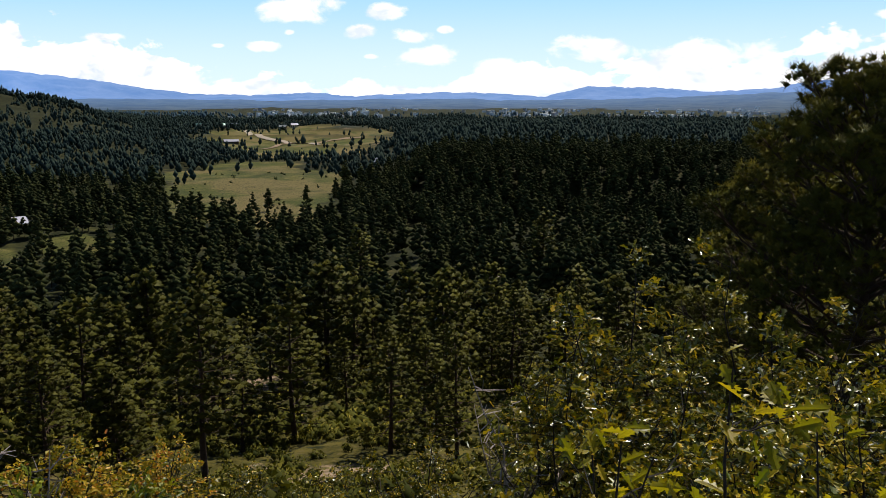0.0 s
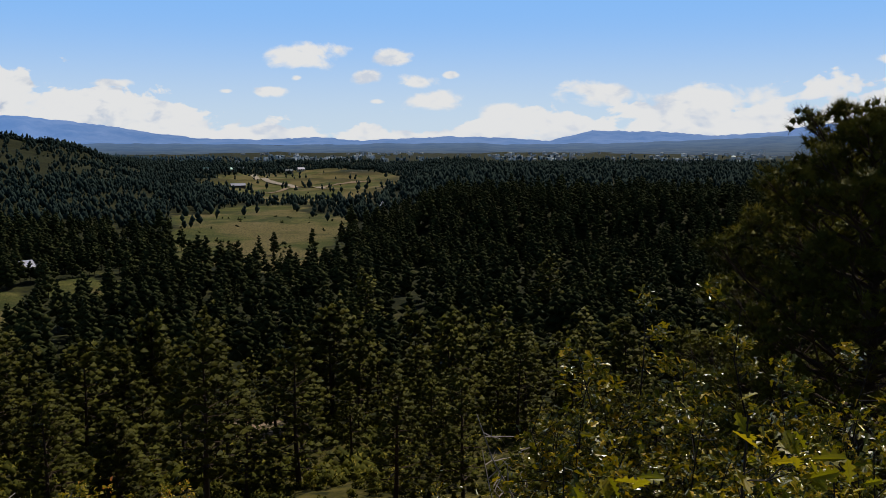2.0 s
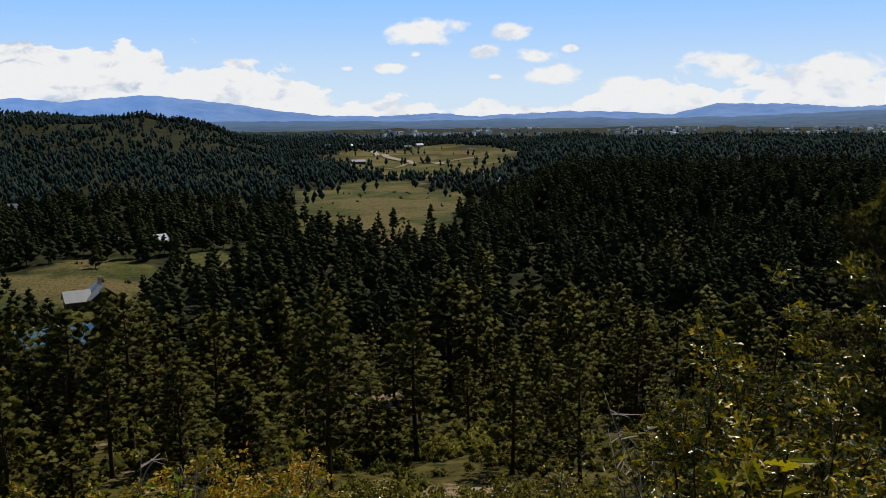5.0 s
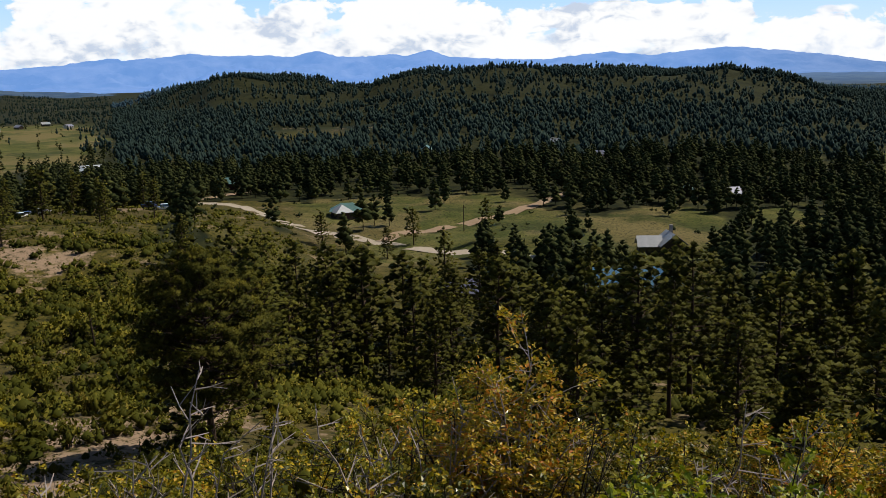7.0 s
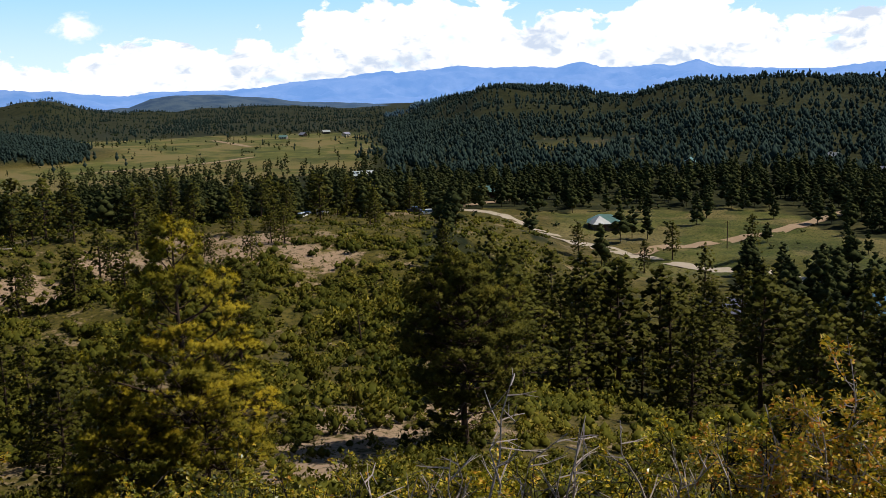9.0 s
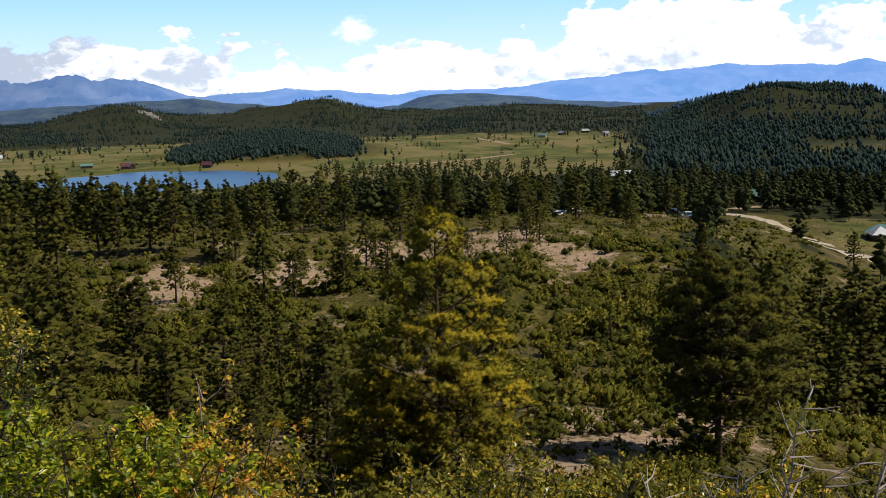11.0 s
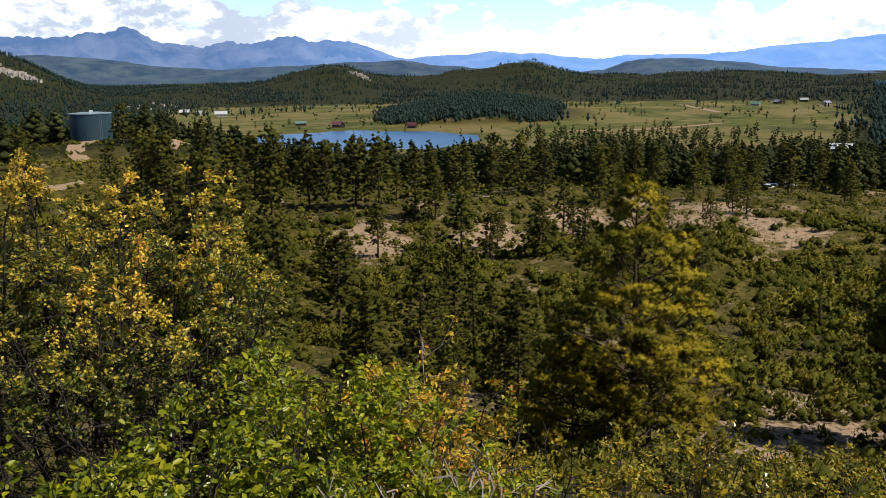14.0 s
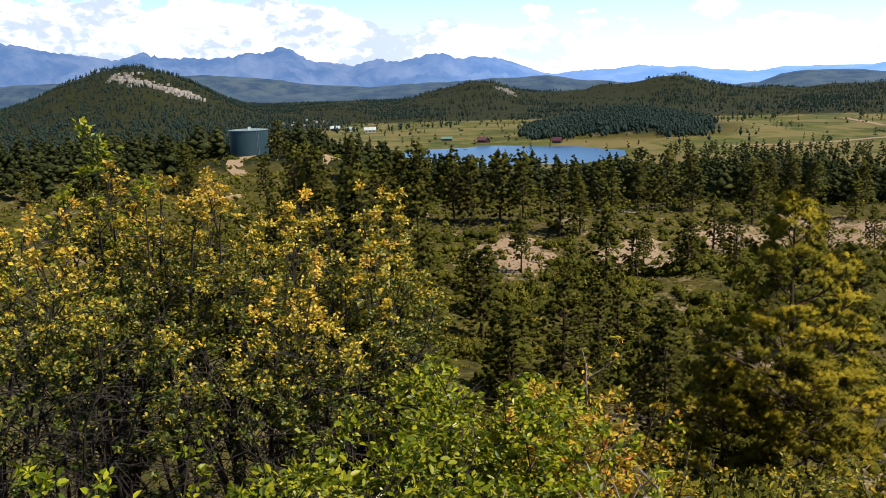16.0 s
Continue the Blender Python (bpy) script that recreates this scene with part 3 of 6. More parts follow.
def pine(seed, tall, wide, bare=0.22, limbs=46, per=6, blades=16, length=0.42, width=0.042, dead=4, kind=0, mat=None, spread=1.0, pad=0.26):
    """A ponderosa pine at the origin: trunk, limbs and crown."""
    rng = np.random.RandomState(seed)
    root = new("pine_tree")
    lean = rng.randn(2) * 0.012
    zs = np.linspace(-0.6, tall, 12)
    bend = lambda z: np.stack((lean[0] * z + 0.06 * np.sin(z * 0.5 + seed), lean[1] * z + 0.06 * np.cos(z * 0.43 + seed), z), -1)
    base = 0.014 * tall + 0.03
    rad = base * np.clip(1 - (zs / tall), 0.04, 1) ** 0.8
    rad[:1] *= 1.35
    V, F = tube(bend(zs), rad, 8)
    part("trunk", Heap().add(V, F).mesh("trunk", M_BARK, True), root)
    wood, C, D, Q = Heap(), [], [], []
    for k in range(limbs + dead):
        alive = k < limbs
        t = bare + (0.985 - bare) * ((k + rng.rand()) / limbs) ** 0.9 if alive else 0.06 + (bare + 0.12) * rng.rand()
        z0 = t * tall
        a = k * 2.4 + rng.rand() * 0.9
        L = wide * crown_width(t, bare, kind) * (0.6 + 0.5 * rng.rand()) + 0.2 if alive else wide * (0.25 + 0.4 * rng.rand())
        if alive and rng.rand() < 0.12:
            L *= 1.25
        up = (-0.12 + 0.75 * ((t - bare) / (1 - bare)) ** 1.5) if alive else -0.1 + 0.2 * rng.rand()
        s = np.linspace(0, 1, 3)
        p0 = bend(np.array([z0]))[0]
        P = p0 + np.stack((np.cos(a + 0.4 * s * (rng.rand() - .5)) * s * L, np.sin(a) * s * L, (up * s + 0.22 * s ** 2.2) * L), -1)
        V, F = tube(P, np.linspace(0.016 * L + 0.012, 0.006, 3) * (1.2 if alive else 0.8), 3)
        wood.add(V, F)
        if alive:
            # side shoots along the outer part of the limb, each ending in tufts
            m = max(2, int(per * (0.4 + L / wide)))
            q = 0.30 + 0.70 * (np.arange(m) + rng.rand(m)) / m
            c = np.stack([np.interp(q, s, P[:, i]) for i in range(3)], -1)
            side = np.array((-math.sin(a), math.cos(a), 0))
            sway = rng.randn(m, 1) * 0.26 * L * (1.15 - 0.5 * q[:, None]) * spread
            c = c + side * sway + rng.randn(m, 3) * np.array((0.28, 0.28, 0.5)) * spread
            C.append(c)
            out = unit(P[-1] - P[0])
            D.append(out * 0.7 + side * np.sign(sway) * 0.4 + (0, 0, 0.6))
            # tones darken inward: older needles, with shade inside the crown put into the colour
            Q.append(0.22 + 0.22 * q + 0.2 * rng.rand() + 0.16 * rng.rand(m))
    C.append(bend(np.array([tall, tall * 0.985, tall * 0.97])))
    D.append(np.tile((0, 0, 1.0), (3, 1)))
    Q.append(np.array((0.6, 0.6, 0.6)))
    tagged(part("branchwork", wood.mesh("branchwork", M_BARK), root), kind="stuff")
    C, D, Q = np.concatenate(C), np.concatenate(D), np.concatenate(Q)
    V, F, tone = tufts(C, D, Q, rng, blades, length, width)
    if pad:
        # hearts toned darker, standing for shade inside the tuft
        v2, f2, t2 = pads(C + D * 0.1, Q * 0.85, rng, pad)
        F = np.concatenate((F, f2 + len(V)))
        V, tone = np.concatenate((V, v2)), np.concatenate((tone, t2))
    N = unit(0.9 * unit(C * np.array((1, 1, 0))) + (0, 0, 0.28) + rng.randn(len(C), 3) * 0.35)
    N = np.concatenate((np.repeat(N, blades * 3, 0), 0.45 * np.tile(GEM, (len(C), 1)) + 0.8 * np.repeat(N, 6, 0)))
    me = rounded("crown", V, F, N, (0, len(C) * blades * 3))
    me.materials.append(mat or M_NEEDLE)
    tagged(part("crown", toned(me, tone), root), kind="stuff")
    return root


def far_pines(x, y, tall, seed, clumps, mat, name, label, trunk=True, broad=1.0, sprays=0):
    """A wood of many pines in one mesh: crowns of separate clumps, wider low down and blunt on top, with ragged sprays."""
    rng = np.random.RandomState(seed)
    n = len(x)
    z = lie(x, y)
    wide = tall * (0.19 + 0.09 * rng.rand(n)) * broad
    bare = 0.10 + 0.16 * rng.rand(n)
    blunt = 0.55 + 0.35 * rng.rand(n)
    lean = rng.randn(n, 2) * 0.02 * tall[:, None]
    shade = rng.rand(n) ** 1.3

    def spot(u, a, inward):
        half = wide[:, None] * np.minimum(1, (u + 0.14) / 0.32) ** 0.6 * (1 - u) ** blunt[:, None]
        rad = half * inward
        return np.stack((x[:, None] + lean[:, :1] * u + np.cos(a) * rad, y[:, None] + lean[:, 1:] * u + np.sin(a) * rad, z[:, None] + tall[:, None] * (bare[:, None] + (1 - bare[:, None]) * u)), -1), half

    k = np.arange(clumps)[None]
    u = np.clip((k + 0.15 + 0.7 * rng.rand(n, clumps)) / (clumps + 0.1), 0, 0.95)
    a = k * 2.4 + rng.rand(n, 1) * 6.28 + rng.randn(n, clumps) * 0.5
    c, half = spot(u, a, (0.66 if clumps > 5 else 0.34) * (0.45 + 0.75 * rng.rand(n, clumps)))
    size = (0.52 if clumps > 5 else 0.78) * half * (0.7 + 0.5 * rng.rand(n, clumps)) + 0.035 * tall[:, None]
    V, F = lumps(c.reshape(-1, 3), size.reshape(-1), rng, 0.66 if clumps > 5 else 1.0 + 0.25 * (5 - clumps))
    tone = np.repeat((0.55 * shade[:, None] + 0.45 * rng.rand(n, clumps)).reshape(-1), 6)
    faces = [F]
    if sprays:
        u = np.clip(rng.rand(n, sprays) ** 1.15, 0, 0.99)
        a = rng.rand(n, sprays) * 6.28
        c, half = spot(u, a, 0.72 + 0.42 * rng.rand(n, sprays))
        c = c.reshape(-1, 3)
        m = len(c)
        a, u = a.reshape(-1), u.reshape(-1)
        way = unit(np.stack((np.cos(a), np.sin(a), 0.1 + 0.8 * u), -1) + 0.5 * rng.randn(m, 3))
        side = unit(np.cross(way, rng.randn(m, 3)))
        L = (0.35 + 0.5 * rng.rand(m))[:, None] * (0.6 + 0.25 * np.repeat(wide, sprays)[:, None])
        faces.append(np.arange(m * 3).reshape(-1, 3) + len(V))
        V = np.concatenate((V, np.stack((c - way * L * 0.5 + side * L * 0.34, c - way * L * 0.5 - side * L * 0.34, c + way * L * 0.8), 1).reshape(-1, 3)))
        tone = np.concatenate((tone, np.repeat(0.5 * np.repeat(shade, sprays) + 0.55 * rng.rand(m), 3)))
    ob = tagged(new(name, toned(mesh_of(name, V, np.concatenate(faces), [mat], True), tone)), label, "forest", kind="stuff")
    if trunk:
        r = 0.012 * tall + 0.03
        k = np.arange(3) * 2.094
        lo = np.stack((x[:, None] + np.cos(k) * r[:, None], y[:, None] + np.sin(k) * r[:, None], np.repeat(z[:, None] - 0.6, 3, 1)), -1)
        hi = np.stack((x[:, None] + np.cos(k) * r[:, None] * .3, y[:, None] + np.sin(k) * r[:, None] * .3, np.repeat((z + tall * 0.85)[:, None], 3, 1)), -1)
        V = np.concatenate((lo, hi), 1).reshape(-1, 3)
        i = np.arange(n)[:, None] * 6
        F = np.concatenate([np.concatenate((i + j, i + (j + 1) % 3, i + 3 + (j + 1) % 3, i + 3 + j), 1) for j in range(3)])
        trunks = tagged(new("trunks", mesh_of("trunks", V, F, [M_BARK])), kind="stuff")
        trunks.parent = ob
    return ob


def scatter(a0, a1, r0, r1, count, seed, keep):
    rng = np.random.RandomState(seed)
    a = np.radians(a0 + (a1 - a0) * rng.rand(count))
    r = np.sqrt(r0 ** 2 + (r1 ** 2 - r0 ** 2) * rng.rand(count))
    x, y = -r * np.sin(a), r * np.cos(a)
    ok = rng.rand(count) < keep(x, y)
    return x[ok], y[ok]


def on_slope(az, el, start=300.0):
    """Where a line of sight from the eye, at that azimuth and elevation, meets the ground: its distance."""
    r = np.geomspace(start, 3400, 3000)
    a = math.radians(az)
    hit = EYE + r * math.tan(math.radians(el)) < height(-r * math.sin(a), r * math.cos(a))
    return float(r[np.argmax(hit)]) if hit.any() else 2400.0


OUTCROP = [(a, on_slope(a, e)) for a, e in ((114.5, 0.62), (113.6, 0.35), (112.6, 0.10), (111.6, -0.15), (110.8, -0.42))]


def wood_density(x, y):
    r, az = np.hypot(x, y), np.degrees(np.arctan2(-x, y))
    n = smooth(waves(x, y, 170, 31) * 0.6 + waves(x, y, 60, 32) * 0.5, -0.9, 0.3)
    thin = park(x, y, az, r)
    town = smooth(r, 1540, 1640) * smooth(az, -27, -23) * (1 - smooth(az, 12, 15)) * (1 - 0.6 * smooth(r, 1950, 2300))
    bluff = smooth(-az, -2, 2) * smooth(r, 370, 400) * (1 - smooth(r, 470, 520))
    n = np.maximum(n, bluff)
    rocky = np.zeros(np.shape(r))
    for a, d in OUTCROP:
        p = bearing(a, d)
        rocky = np.maximum(rocky, 1 - smooth(np.hypot(x - p.x, y - p.y), 18, 30))
    patchy = 0.04 + 0.75 * smooth(waves(x, y, 210, 35) + 0.6 * waves(x, y, 80, 36), -0.1, 0.4)
    thin = 1 - (1 - thin) * np.where((az > 62) & (r > 1150), np.maximum(patchy, 0.8 * smooth(az, 103, 107)), np.where((az > 64) & (r < 520), 0.42, 1.0))
    # green scrubby flanks below the wooded crests, one bare rounded hill, and a stand behind the pond that darkens it
    # like cloud shadow
    rel = r / np.interp(az, HILL[:, 0], HILL[:, 2])
    west = smooth(az, 17, 22) * (1 - smooth(az, 58, 61))
    flank = smooth(rel, 0.68, 0.76) * (1 - smooth(rel, 0.90, 0.96)) * np.where(az < 61, west * 0.82, 0.35)
    bald = smooth(az, 82.6, 83.6) * (1 - smooth(az, 88, 89.5)) * smooth(rel, 0.7, 0.8)
    stand_in = smooth(az, 79, 81) * (1 - smooth(az, 90, 91.5)) * smooth(r, 770, 800) * (1 - smooth(r, 950, 990))
    return np.maximum(stand_in, (1 - 0.93 * bald) * (1 - flank * (0.5 + 0.5 * smooth(waves(x, y, 90, 34), -0.5, 0.3))) * (1 - rocky) * (1 - 0.97 * meadow(x, y)) * (0.35 + 0.65 * n) * (1 - thin * np.where(r > 1150, 1.0, 0.35 + 0.63 * smooth(waves(x, y, 190, 33), -0.25, 0.05))) * (1 - 0.9 * town))


def houses_near(x, y):
    """1 near houses and roads, where no tree of the wood may stand."""
    m = np.zeros(np.shape(x))
    for a, d, w in CLEAR:
        p = bearing(a, d)
        m = np.maximum(m, np.hypot(x - p.x, y - p.y) < w)
    return m


# azimuth, distance and half width of ground kept free
CLEAR = ((48.6, 341, 16), (28.9, 262, 13), (29.5, 190, 13), (41.4, 187, 9), (27.6, 380, 9), (24.7, 374, 8), (107.6, 330, 13), (66.6, 288, 11), (56, 361, 8), (53.3, 327, 8), (50.5, 296, 8), (45.6, 274, 8), (40.2, 258, 8),
         (45.6, 290, 7), (42, 314, 7), (38.4, 337, 7), (34.9, 388, 7), (108.6, 300, 7), (103.4, 305, 7), (29, 240, 10), (29.2, 228, 9), (48.2, 326, 9), (30.7, 168, 13), (30.7, 148, 10), (31.2, 128, 8), (31.4, 110, 6), (30.7, 190, 15), (107.6, 240, 16), (107.6, 270, 18), (107.6, 300, 18), (103.4, 285, 9), (66.6, 262, 7))
rng = np.random.RandomState(5)
x, y = scatter(-34, 126, 134, 520, 6900, 41, lambda x, y: (1 - houses_near(x, y)) * wood_density(x, y) * np.where((np.degrees(np.arctan2(-x, y)) > 60) & (np.hypot(x, y) < 245), 0.0, np.where((np.degrees(np.arctan2(-x, y)) > 40) & (np.hypot(x, y) < 200), 0.15, 1)))
far_pines(x, y, 6.5 + 6.5 * rng.rand(len(x)), 51, 16, M_FARPINE, "pine_wood_near", "dense dark green ponderosa pine wood on the valley floor", True, 1.25, 26)
x, y = scatter(-34, 8, 366, 450, 1000, 47, lambda x, y: smooth(-np.degrees(np.arctan2(-x, y)), -7, -3))
far_pines(x, y, 7 + 5 * rng.rand(len(x)), 55, 14, M_FARPINE, "bluff_pines", "dark dense pines on the steep shaded bluff", True, 1.05, 14)
x, y = scatter(-34, 62, 520, 1600, 47000, 42, wood_density)
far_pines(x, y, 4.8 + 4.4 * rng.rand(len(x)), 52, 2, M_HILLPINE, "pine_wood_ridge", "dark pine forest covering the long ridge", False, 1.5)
x, y = scatter(62, 128, 520, 720, 1500, 45, wood_density)
far_pines(x, y, 5.5 + 4.5 * rng.rand(len(x)), 56, 9, M_FARPINE, "pine_wood_edge", "pines along the near edge of the pond valley", True, 1.1, 10)
x, y = scatter(62, 128, 720, 2750, 45000, 46, wood_density)
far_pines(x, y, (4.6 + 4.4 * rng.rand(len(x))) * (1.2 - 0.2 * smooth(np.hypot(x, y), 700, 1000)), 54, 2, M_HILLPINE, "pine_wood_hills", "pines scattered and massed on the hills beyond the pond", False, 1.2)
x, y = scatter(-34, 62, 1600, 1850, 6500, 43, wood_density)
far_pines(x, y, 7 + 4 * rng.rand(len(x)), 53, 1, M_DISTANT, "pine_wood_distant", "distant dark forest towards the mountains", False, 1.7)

# pines that stand singly: built several ways, then copied
FORMS = ((101, 13, 3.6, 0.08, 50, 1), (102, 14, 2.9, 0.22, 46, 0), (103, 12, 3.7, 0.10, 50, 1), (104, 13.5, 2.9, 0.28, 40, 1), (105, 9, 2.9, 0.05, 40, 1), (106, 13, 4.0, 0.07, 56, 1))
LIGHT = ((111, 13, 3.5, 0.10, 36, 1), (112, 14, 2.9, 0.22, 34, 0), (113, 12, 3.6, 0.12, 36, 1), (114, 13, 3.8, 0.08, 38, 1))
kinds = [tagged(pine(s, h, w, b, n, kind=k), "ponderosa pine with dark green needles and a dark trunk", "tree", group="pines on the slope") for s, h, w, b, n, k in FORMS]
kinds += [tagged(pine(s, h, w, b, n, 6, 13, 0.50, 0.058, 2, k, pad=0.34), "ponderosa pine with dark green needles and a dark trunk", "tree", group="pines on the slope") for s, h, w, b, n, k in LIGHT]
placed = []


def stand(kind, az, d, tall):
    p = bearing(az, d)
    p.z = float(height(p.x, p.y))
    if d > 95:
        kind = 6 + kind % 4
    ob = kinds[kind]
    if ob.get("used"):
        ob = copy_thing(ob, Matrix.Translation(p) @ Matrix.Rotation(az * 1.7 + d, 4, "Z"))
    else:
        ob["used"] = 1
        ob.matrix_basis = Matrix.Translation(p) @ Matrix.Rotation(az * 1.7 + d, 4, "Z")
    s = tall / (*FORMS, *LIGHT)[kind][1]
    ob.scale = (s * (1.05 + 0.3 * random.random()),) * 2 + (s,)
    placed.append((p.x, p.y))
    return ob


# azimuth, distance, height
SLOPE_PINES = ((3.5, 63, 8.6), (0.4, 69, 6.2), (11, 116, 10.4), (7.5, 119, 15.4), (-0.6, 120, 14.4), (20.6, 62, 7.4), (24.4, 72, 8.6), (18.2, 114, 14.8), (-3.1, 155, 15), (23, 119, 11.4), (5.2, 211, 16), (-6.3, 239, 17.8), (36.4, 68, 10.7), (20.5, 63, 7.3), (7.4, 121, 15.5), (18.2, 114, 13.2), (38.4, 117, 13.7), (30.6, 79, 12.9), (27.3, 80, 13.6), (32.8, 79, 9.5))
VALLEY_PINES = ((36.2, 68, 9.4), (34.5, 67, 7.2), (47.9, 114, 16.2), (45.3, 125, 14.6), (49.9, 107, 13.9), (54.7, 125, 12.5), (39.6, 133, 11.2), (23.7, 76, 7.6), (19.9, 66, 5.8), (21.8, 152, 7.4), (42.6, 210, 12), (44.5, 276, 11.2), (46.2, 259, 8.8), (48.5, 265, 6.6), (50.2, 265, 10.6), (39.9, 274, 12.8), (18.1, 127, 12.1), (52, 157, 12.9), (54.7, 124, 11.2), (57.9, 62, 12.6))
RIDGE_PINES = ((58.7, 171, 10.3), (71.8, 111, 13.2), (81, 153, 8.9), (78.9, 178, 7.2), (58.8, 176, 7.8), (68.6, 191, 7.6), (73.9, 202, 6), (84.1, 156, 8), (93.4, 130, 10.4), (88.8, 85, 9.2), (85.9, 153, 12.3), (91.2, 154, 9.2), (80.8, 156, 8.1), (78.2, 156, 8.9), (79.5, 180, 10.3), (77.3, 205, 13.3), (95.3, 201, 16), (94.2, 198, 14.7), (92.4, 199, 15.3), (91, 198, 15.2), (88.7, 184, 13.5), (87.5, 185, 10.9), (83.7, 275, 15.7))
KNOLL_PINES = ((82.2, 211, 12.6), (81, 223, 11.9), (98.5, 206, 14.5), (97.4, 206, 16.5), (101.5, 136, 16.9), (99.6, 174, 11.9), (103.9, 190, 11.6), (105, 238, 11.5), (101.5, 253, 13.8), (86.6, 254, 9.3), (111.1, 248, 10.2), (112.3, 295, 10.3), (113.9, 309, 9.8), (115, 308, 9.7), (105.9, 308, 11.9), (92.1, 73, 7.7), (82.2, 78, 8.1), (86.8, 129, 6.6), (93.8, 121, 12.2), (92.3, 79, 7.2), (101.5, 135, 14.4), (71.3, 131, 10.8), (69.4, 193, 7.6), (105.6, 170, 11.6))
for i, (a, d, h) in enumerate((*SLOPE_PINES, *VALLEY_PINES, *RIDGE_PINES, *KNOLL_PINES)):
    stand(4 if h < 8.6 else (0, 1, 2, 3, 5)[i % 5], a, d, h)
stand(3, 15.3, 50, 10.8)
for a, d, h in ((40.4, 166, 12), (42.4, 171, 10), (41.6, 150, 8.5), (39.2, 172, 13), (33.4, 160, 14), (26.2, 150, 14)):
    stand(int(d) % 4, a, d, h)


def fill(a0, a1, r0, r1, count, seed, lo, hi):
    """More pines between those placed, at least some metres apart."""
    x, y = scatter(a0, a1, r0, r1, count, seed, lambda x, y: 1 - np.maximum(houses_near(x, y), 0.8 * meadow(x, y)))
    for i, (px, py) in enumerate(zip(x, y)):
        if min(math.hypot(px - q[0], py - q[1]) for q in placed) > 4.2:
            stand((0, 1, 2, 3, 4, 5)[i % 6], math.degrees(math.atan2(-px, py)), math.hypot(px, py), lo + (hi - lo) * random.random())


fill(-30, 40, 98, 136, 84, 44, 9, 15)
fill(38, 57, 84, 150, 40, 49, 8, 14)
fill(-30, 36, 58, 105, 62, 45, 6, 12)
fill(74, 101, 205, 262, 18, 46, 9, 13)
fill(97, 124, 110, 250, 40, 47, 8, 14)
fill(97, 112, 72, 180, 24, 48, 6, 12)
fill(84, 97, 72, 150, 7, 56, 5, 9)
fill(62, 90, 120, 215, 12, 50, 4, 8)
fill(79, 92, 52, 98, 26, 51, 5, 9)
fill(57, 72, 222, 300, 44, 52, 7, 12)
fill(66, 86, 212, 280, 24, 53, 7, 12)

